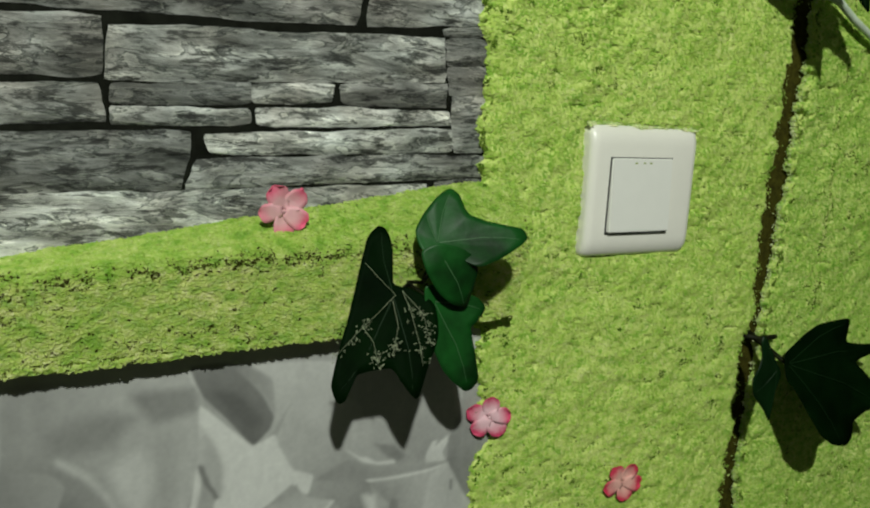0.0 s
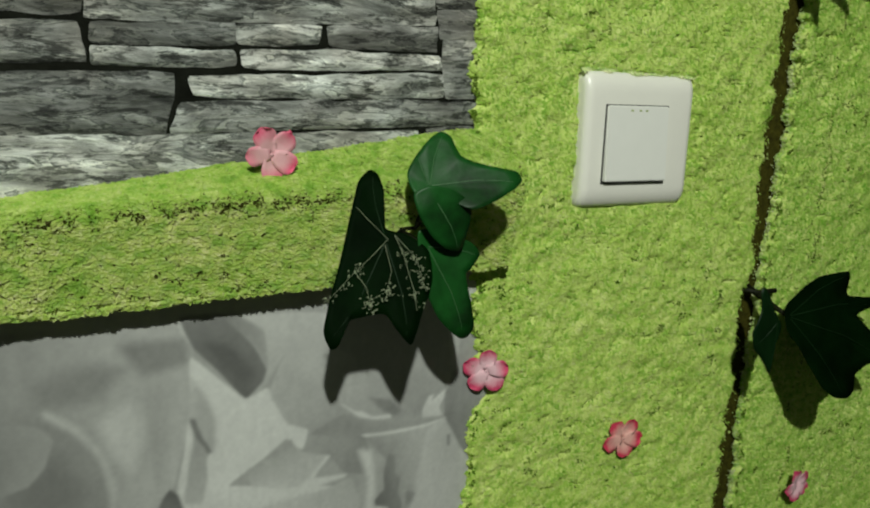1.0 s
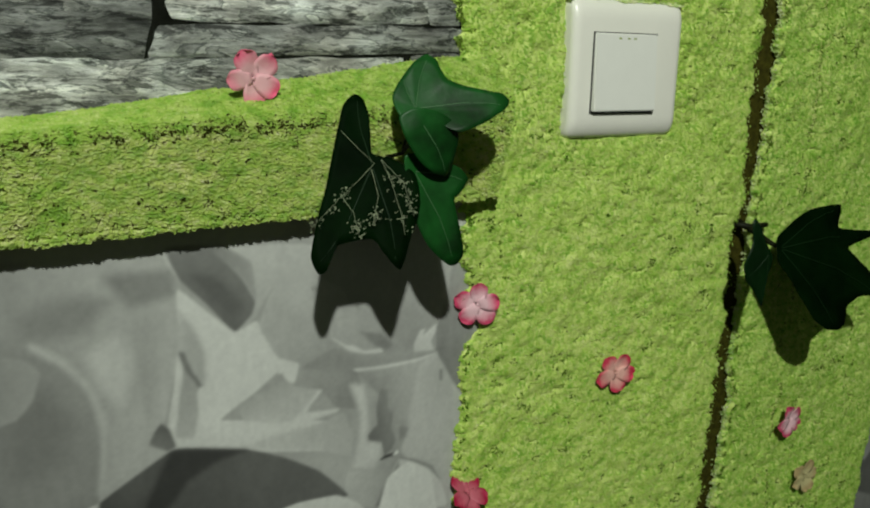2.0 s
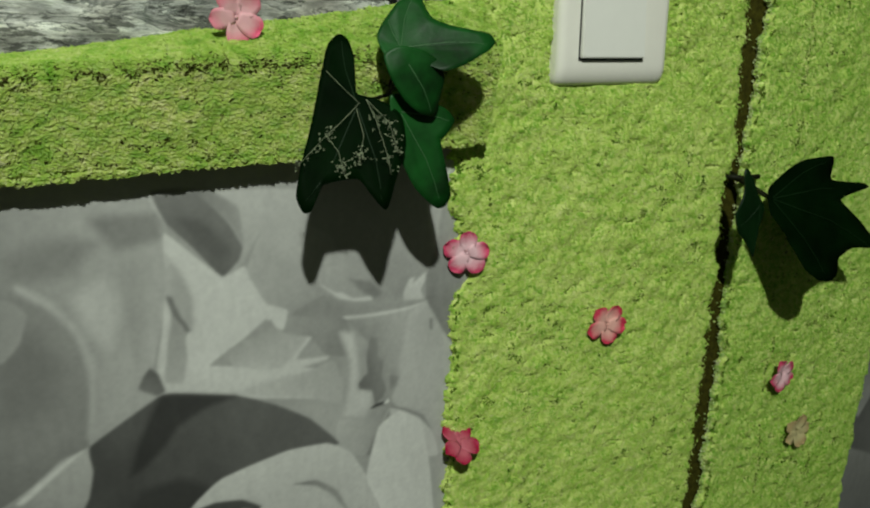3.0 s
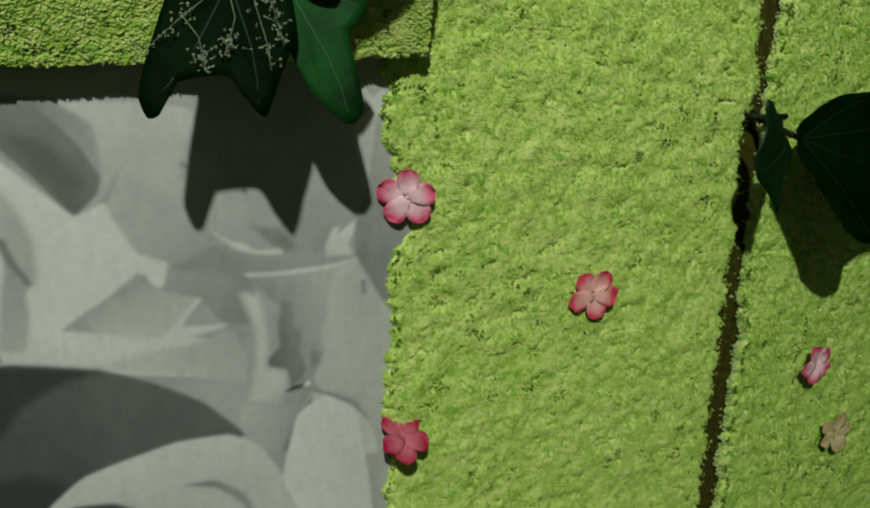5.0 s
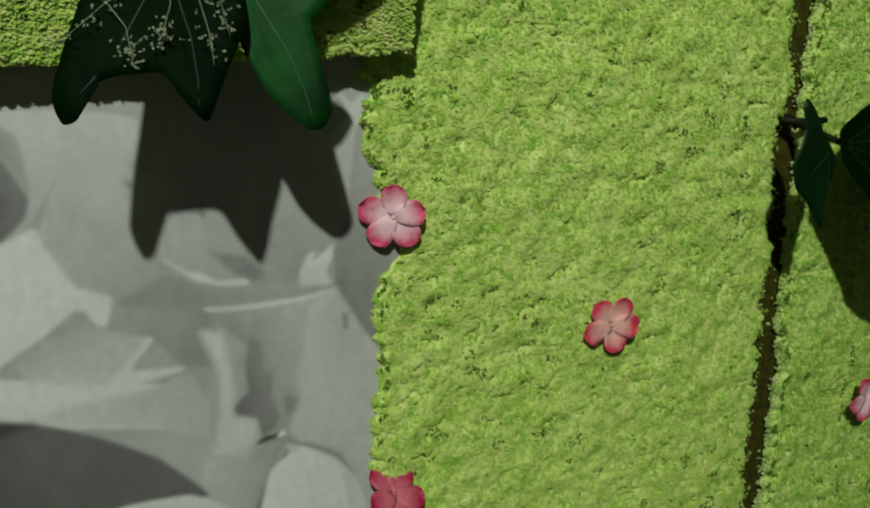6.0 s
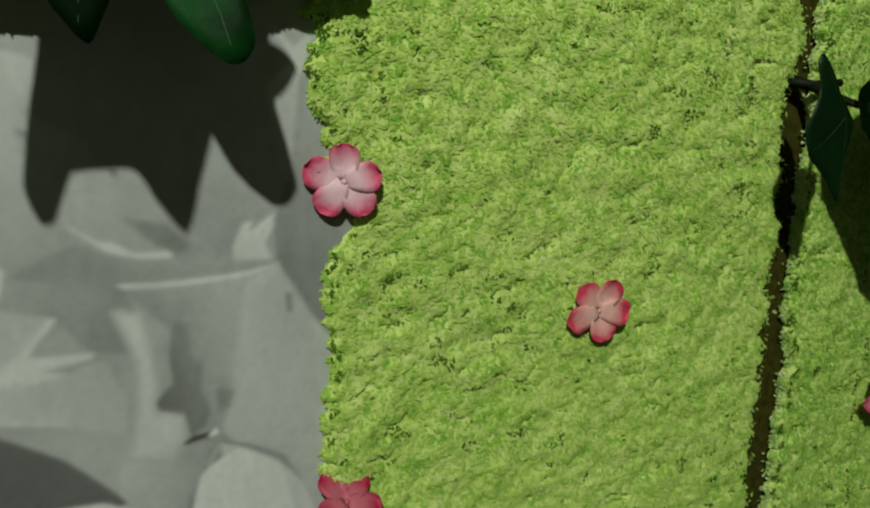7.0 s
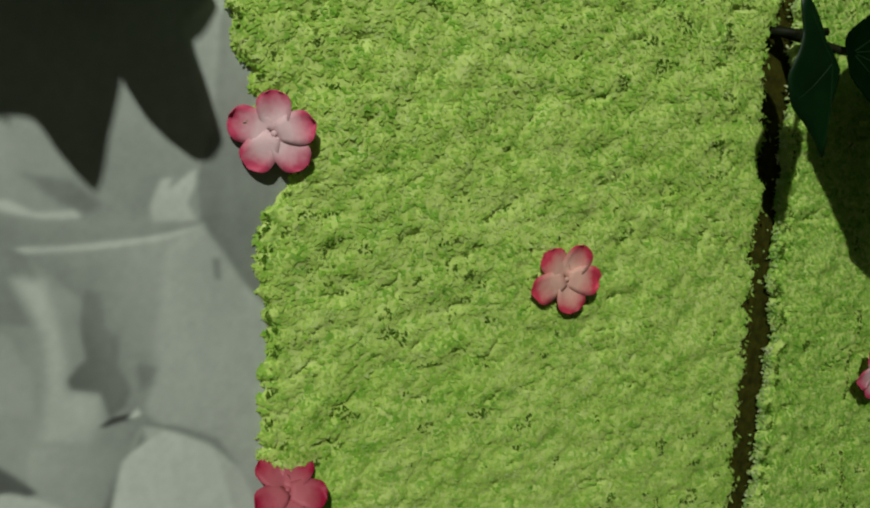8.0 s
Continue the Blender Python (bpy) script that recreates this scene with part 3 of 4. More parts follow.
petal(0.505, 0.598, 20, [(-0.0816, -0.1177), (-0.0718, -0.1144), (-0.0717, -0.1292), (-0.0796, -0.1545), (-0.0893, -0.1641), (-0.0884, -0.1509)], 0.0024)
petal(0.515, 0.422, 0, [(-0.0810, -0.1205), (-0.0718, -0.1144), (-0.0617, -0.1325), (-0.0545, -0.1423), (-0.0489, -0.2023), (-0.0653, -0.2045), (-0.0702, -0.1864), (-0.0880, -0.1726), (-0.0929, -0.1653), (-0.0848, -0.1516)], 0.0012)
petal(0.606, 0.537, 270, [(-0.1214, -0.1230), (-0.1146, -0.1245), (-0.1122, -0.1375), (-0.1116, -0.1485), (-0.1125, -0.1560), (-0.1045, -0.1595), (-0.1049, -0.1685), (-0.1090, -0.1725), (-0.1202, -0.1691), (-0.1176, -0.1582), (-0.1160, -0.1404)], 0.0026)
petal(0.144, 0.268, 20, [(-0.1044, -0.1277), (-0.1005, -0.1304), (-0.1004, -0.1395), (-0.0972, -0.1437), (-0.0984, -0.1509), (-0.0958, -0.1590), (-0.0977, -0.1635), (-0.1022, -0.1664), (-0.1031, -0.1631), (-0.1044, -0.1584), (-0.1109, -0.1561), (-0.1120, -0.1531), (-0.1087, -0.1494), (-0.1066, -0.1476), (-0.1071, -0.1384)], 0.0007)
petal(0.244, 0.268, 0, [(-0.0933, -0.1519), (-0.0884, -0.1538), (-0.0903, -0.1582), (-0.0935, -0.1598)], 0.0011)
petal(0.259, 0.271, 0, [(-0.0698, -0.1235), (-0.0676, -0.1241), (-0.0677, -0.1301), (-0.0697, -0.1294)], 0.0007)
petal(0.350, 0.472, 180, [(-0.1236, -0.1713), (-0.1057, -0.1736), (-0.0947, -0.1707), (-0.0990, -0.1815), (-0.1074, -0.1951), (-0.1254, -0.1902)], 0.0010)
petal(0.596, 0.553, 0, [(-0.0940, -0.1709), (-0.0863, -0.1734), (-0.0756, -0.1794), (-0.0684, -0.1889), (-0.0638, -0.2070), (-0.1040, -0.1960), (-0.0972, -0.1764)], 0.0007)
petal(0.196, 0.293, 0, [(-0.0969, -0.1765), (-0.0940, -0.1713), (-0.0934, -0.1781), (-0.0992, -0.1893), (-0.1036, -0.1961), (-0.1074, -0.1951), (-0.1016, -0.1832)], 0.0011)
petal(0.267, 0.294, 0, [(-0.0941, -0.1697), (-0.0844, -0.1728), (-0.0733, -0.1793), (-0.0675, -0.1896), (-0.0699, -0.1877), (-0.0756, -0.1806), (-0.0863, -0.1740)], 0.0005)
petal(0.048, 0.052, 0, [(-0.1056, -0.1685), (-0.1017, -0.1665), (-0.0935, -0.1660), (-0.0955, -0.1678), (-0.1001, -0.1682), (-0.1036, -0.1689)], 0.0004)
petal(0.725, 0.676, 0, [(-0.0974, -0.1674), (-0.0948, -0.1651), (-0.0937, -0.1669), (-0.0959, -0.1678)], 0.0004)
petal(0.059, 0.133, 20, [(-0.2428, -0.1563), (-0.2107, -0.1383), (-0.2008, -0.1393), (-0.1749, -0.1460), (-0.1559, -0.1553), (-0.1387, -0.1668), (-0.1232, -0.1848), (-0.1512, -0.1825), (-0.1744, -0.1873), (-0.1912, -0.1933), (-0.2023, -0.1993), (-0.2144, -0.2215), (-0.2574, -0.2071), (-0.2457, -0.1820), (-0.2426, -0.1688)], 0.0006)
petal(0.037, 0.052, 0, [(-0.2113, -0.1390), (-0.2008, -0.1399), (-0.1763, -0.1460), (-0.1906, -0.1490), (-0.2040, -0.1559), (-0.2101, -0.1636), (-0.2208, -0.1732), (-0.2271, -0.1753), (-0.2222, -0.1600)], 0.0022)
petal(0.044, 0.048, 0, [(-0.2354, -0.2145), (-0.2243, -0.1853), (-0.2038, -0.1829), (-0.1917, -0.1929), (-0.2093, -0.2233)], 0.0032)
petal(0.442, 0.581, 60, [(-0.2010, -0.2002), (-0.1897, -0.1907), (-0.1849, -0.1881), (-0.1714, -0.1850), (-0.1511, -0.1816), (-0.1300, -0.1828), (-0.1170, -0.1913), (-0.1075, -0.2088), (-0.1011, -0.2295), (-0.0951, -0.2653), (-0.2095, -0.2263)], 0.0006)
petal(0.661, 0.593, 0, [(-0.1082, -0.2086), (-0.1006, -0.1806), (-0.0879, -0.1737), (-0.0741, -0.1835), (-0.0685, -0.2160), (-0.0643, -0.2720), (-0.0951, -0.2653), (-0.1004, -0.2297)], 0.0008)
petal(0.191, 0.364, 0, [(-0.1495, -0.2014), (-0.1368, -0.2024), (-0.1251, -0.2119), (-0.1152, -0.2339), (-0.1277, -0.2142), (-0.1369, -0.2059)], 0.0006)
petal(0.063, 0.107, 0, [(-0.2176, -0.2263), (-0.2095, -0.2108), (-0.2009, -0.2025), (-0.1898, -0.2003), (-0.1760, -0.2026), (-0.1665, -0.2091), (-0.1688, -0.2128), (-0.1515, -0.2167), (-0.1375, -0.2334), (-0.1341, -0.2531)], 0.0006)
petal(0.199, 0.284, 90, [(-0.1975, -0.2328), (-0.1903, -0.2164), (-0.1833, -0.2099), (-0.1759, -0.2080), (-0.1702, -0.2110), (-0.1726, -0.2259), (-0.1685, -0.2420)], 0.0009)
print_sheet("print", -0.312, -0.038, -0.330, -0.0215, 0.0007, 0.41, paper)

side_paper = slab("side_wallpaper", PAPER, 0.318, 0.75, 0.0, 0.0041, 0.25, Z0 + 0.45, "dark grey wallpaper printed with rose petals beyond the moss", "wallpaper")
petal(0.10, 0.16, 0, [(0.315, -0.10), (0.36, -0.10), (0.42, -0.21), (0.40, -0.30), (0.34, -0.33), (0.315, -0.29)])
petal(0.30, 0.18, 90, [(0.325, -0.235), (0.345, -0.225), (0.350, -0.255), (0.335, -0.275), (0.324, -0.262)])
petal(0.12, 0.22, 90, [(0.315, -0.30), (0.37, -0.32), (0.41, -0.37), (0.36, -0.42), (0.315, -0.40)])
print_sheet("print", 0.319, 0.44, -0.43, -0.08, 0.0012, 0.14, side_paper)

# ---- moss column in two sheets with a bare strip between them ----
board = slab("backing_board", BACKING, -0.0345, 0.3175, 0.0004, 0.0042, 0.25, Z0 + 0.45, "dark brown felt backing showing between the moss sheets", "backing")


def moss_left(z):
    """Outer edge towards the wallpapers."""
    return -0.0595 + 0.013 * np.exp(-((z + 0.099) / 0.014) ** 2) - 0.0045 / (1 + np.exp(-(z - 0.03) / 0.006)) - 0.02 * np.clip(z - 0.05, 0, 0.1) + 0.0065 * (value_noise(z * 0, z, 0.006, 3) - 0.5) + 0.0035 * (value_noise(z * 0, z, 0.0026, 2) - 0.5) + 0.005 * (value_noise(z * 0, z, 0.03, 4) - 0.5)


def strip_left(z):
    return 0.1354 + 0.043 * (z + 0.25) + 0.007 * np.exp(-((z + 0.042) / 0.014) ** 2) + 0.004 * np.exp(-((z + 0.125) / 0.016) ** 2) + 0.004 * (value_noise(z * 0, z, 0.014, 5) - 0.5) + 0.004 * (value_noise(z * 0, z, 0.0035, 6) - 0.5)


def strip_right(z):
    return 0.1542 + 0.044 * (z + 0.25) - 0.002 * np.exp(-((z + 0.042) / 0.02) ** 2) + 0.004 * (value_noise(z * 0, z, 0.02, 7) - 0.5) + 0.005 * (value_noise(z * 0, z, 0.004, 8) - 0.5)


def moss_right(z):
    return 0.3285 + 0.085 * (z + 0.22) + 0.004 * (value_noise(z * 0, z, 0.012, 9) - 0.5)


def moss_depth(x, z):
    """How far the moss stands out from the wall."""
    t = np.clip((x - 0.02) / 0.12, 0, 1)
    base = 0.0045 + 0.0035 * t
    return base + 0.0014 * (value_noise(x, z * 1.4, 0.011, 11) - 0.5) + 0.0026 * (value_noise(x, z, 0.030, 12) - 0.5) + 0.0011 * (value_noise(x, z, 0.005, 13) - 0.5)


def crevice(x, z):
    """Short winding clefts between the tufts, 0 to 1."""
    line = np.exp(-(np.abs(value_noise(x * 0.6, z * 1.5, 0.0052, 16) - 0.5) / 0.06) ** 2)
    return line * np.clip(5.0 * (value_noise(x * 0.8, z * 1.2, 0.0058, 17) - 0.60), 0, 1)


def mat_height(x, z):
    """The moss's closed surface: small soft tufts over the depth."""
    tufts = 0.0016 * (value_noise(x * 0.85, z * 1.2, 0.0075, 14) - 0.5) + 0.0007 * (value_noise(x, z, 0.0021, 15) - 0.5)
    return 0.88 * moss_depth(x, z) + tufts - 0.0017 * crevice(x, z)


PLATE = (0.0, 0.0805, -0.0015, 0.0735)       # switch plate: x and z limits


def moss_sheet(name, left, right, lo, hi, label, seed, material):
    # mat under the fronds
    rows, cols = int((hi - lo) / 0.0013), int((right(0.0 * np.ones(1))[0] - left(0.0 * np.ones(1))[0]) / 0.0013)
    zs = np.linspace(lo, hi, rows + 1)
    a, b = left(zs), right(zs)
    X = a[:, None] + (b - a)[:, None] * np.linspace(0, 1, cols + 1)[None]
    Z = np.repeat(zs[:, None], cols + 1, 1)
    rim = np.minimum(np.minimum(X - a[:, None], b[:, None] - X), 0.003) / 0.003
    Y = -mat_height(X, Z) * (0.08 + 0.92 * np.sqrt(np.clip(rim, 0, 1))) - 0.0003
    hole = (X > PLATE[0] + 0.001) & (X < PLATE[1] - 0.001) & (Z > PLATE[2] + 0.001) & (Z < PLATE[3] - 0.001)
    Y[hole] = -0.0006
    co = np.stack([X, Y, Z0 + Z], -1).reshape(-1, 3)
    k = np.arange(rows)[:, None] * (cols + 1) + np.arange(cols)[None]
    quads = np.stack([k, k + 1, k + cols + 2, k + cols + 1], -1).reshape(-1, 4)
    mesh = bpy.data.meshes.new(name)
    mesh.from_pydata(co.tolist(), [], quads.tolist())
    mesh.materials.append(MAT)
    mesh.polygons.foreach_set("use_smooth", [True] * len(mesh.polygons))
    sheet = tagged(new(name, mesh), label, "moss", kind="stuff")
    # fronds, dense where the camera passes
    rng = np.random.default_rng(seed)
    for part_name, z0, z1, per_mm2, size in (("fronds", max(lo, -0.40), min(hi, 0.19), 1.7, 0.0019), ("fronds", lo, -0.40, 0.3, 0.0045), ("fronds", 0.19, hi, 0.3, 0.0045)):
        n = int((z1 - z0) * 0.40 * 1e6 * per_mm2)
        x, z = rng.uniform(-0.075, 0.36, n), rng.uniform(z0, z1, n)
        keep = (x > left(z) - 0.0006) & (x < right(z) + 0.0006)
        plate = (x > PLATE[0] + 0.0003) & (x < PLATE[1] - 0.0003) & (z > PLATE[2] + 0.0005) & (z < PLATE[3] - 0.002)
        keep &= ~plate
        # pockets, commoner in some stretches; dark flakes stand in for their shade
        pocket = value_noise(x * 0.7, z, 0.0042, seed + 7) * (0.72 + 0.40 * value_noise(x, z, 0.045, seed + 8)) > 0.85
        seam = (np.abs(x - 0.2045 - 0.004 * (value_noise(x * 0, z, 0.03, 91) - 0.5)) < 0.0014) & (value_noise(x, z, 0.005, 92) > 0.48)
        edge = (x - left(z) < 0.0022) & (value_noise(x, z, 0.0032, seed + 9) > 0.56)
        spots = keep & ((pocket | edge) & (rng.random(n) < 0.7) | seam & (rng.random(n) < 0.6))
        keep &= ~seam
        keep &= ~spots
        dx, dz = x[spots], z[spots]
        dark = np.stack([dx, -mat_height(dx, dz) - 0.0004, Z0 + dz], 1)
        flakes("dark_tips_and_pockets", dark, np.tile((-0.1, -1.0, 0.3), (len(dx), 1)), 0.0015, seed + 3, sheet, DARK_MOSS)
        x, z = x[keep], z[keep]
        d = np.minimum(x - left(z), right(z) - x)
        rim = 0.25 + 0.75 * np.sqrt(np.clip(d / 0.003, 0, 1))
        e = 0.0006
        slope_x = (mat_height(x + e, z) - mat_height(x - e, z)) / (2 * e)
        slope_z = (mat_height(x, z + e) - mat_height(x, z - e)) / (2 * e)
        y = -(mat_height(x, z) + 0.0001 + 0.0005 * rng.random(len(x)) ** 2) * rim
        side = np.where(d < 0.002, np.where(x - left(z) < right(z) - x, -0.8, 0.8), -0.1)
        normal = np.stack([side - 0.8 * slope_x, -np.ones(len(x)), 0.35 - 0.8 * slope_z], 1)
        place_at = np.stack([x, y, Z0 + z], 1)
        # fronds down in the clefts take the colour darkened for shade
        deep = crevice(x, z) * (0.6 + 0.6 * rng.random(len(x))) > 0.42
        flakes("shaded_cleft_fronds", place_at[deep], normal[deep], size * 0.8, seed + 4, sheet, CLEFT_SHADE_MOSS, 0.30)
        flakes(part_name, place_at[~deep], normal[~deep], size, seed + 1, sheet, material, 0.17)
    return sheet


moss_sheet("moss_sheet", moss_left, strip_left, -0.46, 0.42, "fluffy yellow-green preserved moss sheet round the switch", 21, MOSS)
moss_sheet("moss_sheet", strip_right, moss_right, -0.46, 0.42, "yellow-green preserved moss sheet beside the bare brown strip", 41, GREEN_MOSS)

# pale fibres straying over the bare strip
rng = np.random.default_rng(81)
n = 2600
fz = rng.uniform(-0.40, 0.19, n)
fx = strip_right(fz) - np.abs(rng.normal(0, 0.0018, n)) + 0.0012
pale = flakes("moss_fibres", np.stack([fx, -0.0008 - 0.0035 * rng.random(n), Z0 + fz], 1), np.tile((-0.5, -0.8, 0.3), (n, 1)), 0.0017, 82, None, PALE_MOSS)
tagged(pale, "pale moss fibres along the bare brown strip", "moss", kind="stuff")
n = 900
fz = rng.uniform(-0.40, 0.19, n)
fx = strip_left(fz) + np.abs(rng.normal(0, 0.0022, n))
strays = flakes("moss_fibres", np.stack([fx, -0.0015 - 0.004 * rng.random(n), Z0 + fz], 1), np.tile((0.2, -0.9, 0.3), (n, 1)), 0.0021, 83)
tagged(strays, "stray moss fibres hanging into the bare strip", "moss", kind="stuff")

# ---- mossy ledge between the stone and the wallpaper ----
def ledge_line(x):
    """Back top, front top, front bottom and back bottom heights and depths along the ledge."""
    c = max(x, -0.32)
    return ((-0.0004, 0.0480 + 0.138 * c), (-0.0130, 0.0385 + 0.108 * c), (-0.0245, 0.0232 + 0.0538 * c), (-0.0250, 0.018 + 0.05 * c), (-0.0128, -0.0285 + 0.0237 * c), (-0.0004, -0.0285 + 0.0237 * c))


bm = bmesh.new()
rings = []
for i in range(61):
    x = -0.62 + (0.575) * i / 60
    rings.append([bm.verts.new((x, y + 0.001 * noise.noise((x * 80, k, 1.0)), Z0 + z + 0.001 * noise.noise((x * 90, k, 5.0)))) for k, (y, z) in enumerate(ledge_line(x))])
for a, b in zip(rings, rings[1:]):
    for k in range(6):
        bm.faces.new((a[k], a[(k + 1) % 6], b[(k + 1) % 6], b[k]))
bm.faces.new(rings[0])
bm.faces.new(rings[-1][::-1])
bmesh.ops.recalc_face_normals(bm, faces=bm.faces[:])
ledge = tagged(part("ledge", bm, DARK_UNDER), "moss-covered ledge running along the wall", "ledge", kind="structure")


def ledge_fronds(parent, seed):
    rng = np.random.default_rng(seed)
    n = 150000
    x = -0.045 - 0.36 * rng.random(n)
    s = rng.random(n)
    c = np.maximum(x, -0.32)
    marks = np.array([0.0, 0.18, 0.36, 0.43, 0.985, 1.0])
    ys = np.array([0.0, -0.0130, -0.0245, -0.0250, -0.0130, -0.0124])
    base = np.array([0.0480, 0.0385, 0.0232, 0.018, -0.0265, -0.0285])
    slope = np.array([0.138, 0.108, 0.0538, 0.05, 0.0237, 0.0237])
    y = np.interp(s, marks, ys)
    z = np.interp(s, marks, base) + np.interp(s, marks, slope) * c
    bend = np.clip((s - 0.28) / 0.20, 0, 1)
    ny, nz = -0.5 - 0.4 * bend, 0.8 - 0.10 * bend
    # brown tips in a loose line along the front edge and in dots lower down
    edge = np.exp(-((s - 0.44 - 0.05 * (value_noise(x, x * 0, 0.02, 50) - 0.5)) / 0.045) ** 2)
    brown = rng.random(n) < 0.62 * edge * (value_noise(x, z, 0.0040, 51) > 0.42)
    brown |= (s > 0.42) & (value_noise(x, z, 0.0021, 52) * (0.72 + 0.45 * value_noise(x, z, 0.03, 55)) > 0.75) & (rng.random(n) < 0.45)
    out = 0.0005 + 0.0014 * rng.random(n) + 0.0015 * value_noise(x, z, 0.008, 53)
    z = z + np.where(s > 0.97, -0.0022 * value_noise(x, z, 0.005, 54), 0.0)
    p = np.stack([x, y + ny * out, Z0 + z + nz * out], 1)
    way = np.stack([np.full(n, -0.1), ny, nz], 1)
    flakes("brown_tips", p[brown], way[brown], 0.0016, seed + 1, parent, BROWN_MOSS)
    front = ~brown & (s > 0.45)
    flakes("front_fronds", p[front], way[front], 0.0021, seed + 2, parent, LEDGE_MOSS, 0.55)
    top = ~brown & (s <= 0.45)
    return flakes("fronds", p[top], way[top], 0.0019, seed, parent, None, 0.55)


ledge_fronds(ledge, 61)

# ---- light switch ----
def light_switch():
    base = tagged(new("light_switch"), "ivory plastic light switch with one square rocker", "light switch")
    base.location = (0.0412, 0.0, Z0 + 0.0355)
    w, h = 0.0390, 0.0370
    bm, grid = bmesh.new(), []
    us = [-1, -0.99, -0.97, -0.94, -0.90, -0.86, -0.5, 0, 0.5, 0.86, 0.90, 0.94, 0.97, 0.99, 1]
    vs = [-1, -0.985, -0.95, -0.9, -0.84, -0.78, -0.7, -0.4, 0, 0.4, 0.7, 0.78, 0.84, 0.9, 0.95, 0.985, 1]
    for v in vs:
        line = []
        for u in us:
            ev = max(0.0, (abs(v) - 0.68) / 0.32)
            eu = max(0.0, (abs(u) - 0.86) / 0.14)
            y = -0.0035 - 0.0062 * math.sqrt(max(0.0, 1 - ev * ev)) + 0.0040 * (1 - math.sqrt(max(0.0, 1 - eu * eu)))
            cut = 0.055 * max(0.0, (abs(v) - 0.9) / 0.1) ** 2
            line.append(bm.verts.new((u * w * (1 - cut), y, v * h)))
        grid.append(line)
    for j in range(len(vs) - 1):
        for i in range(len(us) - 1):
            bm.faces.new((grid[j][i], grid[j][i + 1], grid[j + 1][i + 1], grid[j + 1][i]))
    rim = grid[0] + [r[-1] for r in grid[1:]] + grid[-1][-2::-1] + [r[0] for r in grid[-2:0:-1]]
    back = [bm.verts.new((p.co.x, 0.0002, p.co.z)) for p in rim]
    for i in range(len(rim)):
        j = (i + 1) % len(rim)
        bm.faces.new((rim[j], rim[i], back[i], back[j]))
    bmesh.ops.recalc_face_normals(bm, faces=bm.faces[:])
    plate = part("plate", bm, PLASTIC, base, smooth=True)
    cx, cz, half, tall = -0.0037, -0.0018, 0.0219, 0.0208
    bm = bmesh.new()
    box(bm, cx - half - 0.0007, cx + half + 0.0003, -0.0102, -0.006, cz - tall - 0.0009, cz + tall + 0.0005)
    part("rocker_gap", bm, GAP, plate, "dark gap round the rocker")
    bm = bmesh.new()
    vs = box(bm, cx - half, cx + half, -0.0110, -0.004, cz - tall, cz + tall)
    for p in vs:
        if p.co.y < -0.008 and p.co.z < cz:
            p.co.y -= 0.0022
            p.co.z += 0.0004
    bmesh.ops.bevel(bm, geom=bm.edges[:], offset=0.0005, segments=2, affect="EDGES")
    rocker = part("rocker", bm, ROCKER, base, "square white rocker pressed in at the top")
    for dx in (-0.006, 0.0, 0.0045):
        bm = bmesh.new()
        box(bm, cx + dx, cx + dx + 0.0018, -0.01125, -0.0110, cz + tall - 0.0030, cz + tall - 0.0022)
        part("mark", bm, UNDER, rocker, "tiny dark fleck of dirt")
    return base


light_switch()

# pale fuzz of moss over the top of the switch plate
rng = np.random.default_rng(71)
n = 2400
fx = rng.uniform(0.001, 0.0800, n)
fz = 0.0735 - (0.0004 + 0.0030 * value_noise(fx, fx * 0, 0.006, 73)) * rng.random(n)
fuzz = flakes("moss_fuzz", np.stack([fx, -0.0040 - 0.0062 * np.sqrt(1 - np.clip(((fz - 0.0355) / 0.037 - 0.68) / 0.32, 0, 1) ** 2) - 0.0004 * rng.random(n), Z0 + fz], 1), np.tile((-0.2, -1.0, 0.7), (n, 1)), 0.0015, 72, None, FUZZ)
tagged(fuzz, "pale moss fibres clinging to the switch's top edge", "moss", kind="stuff")


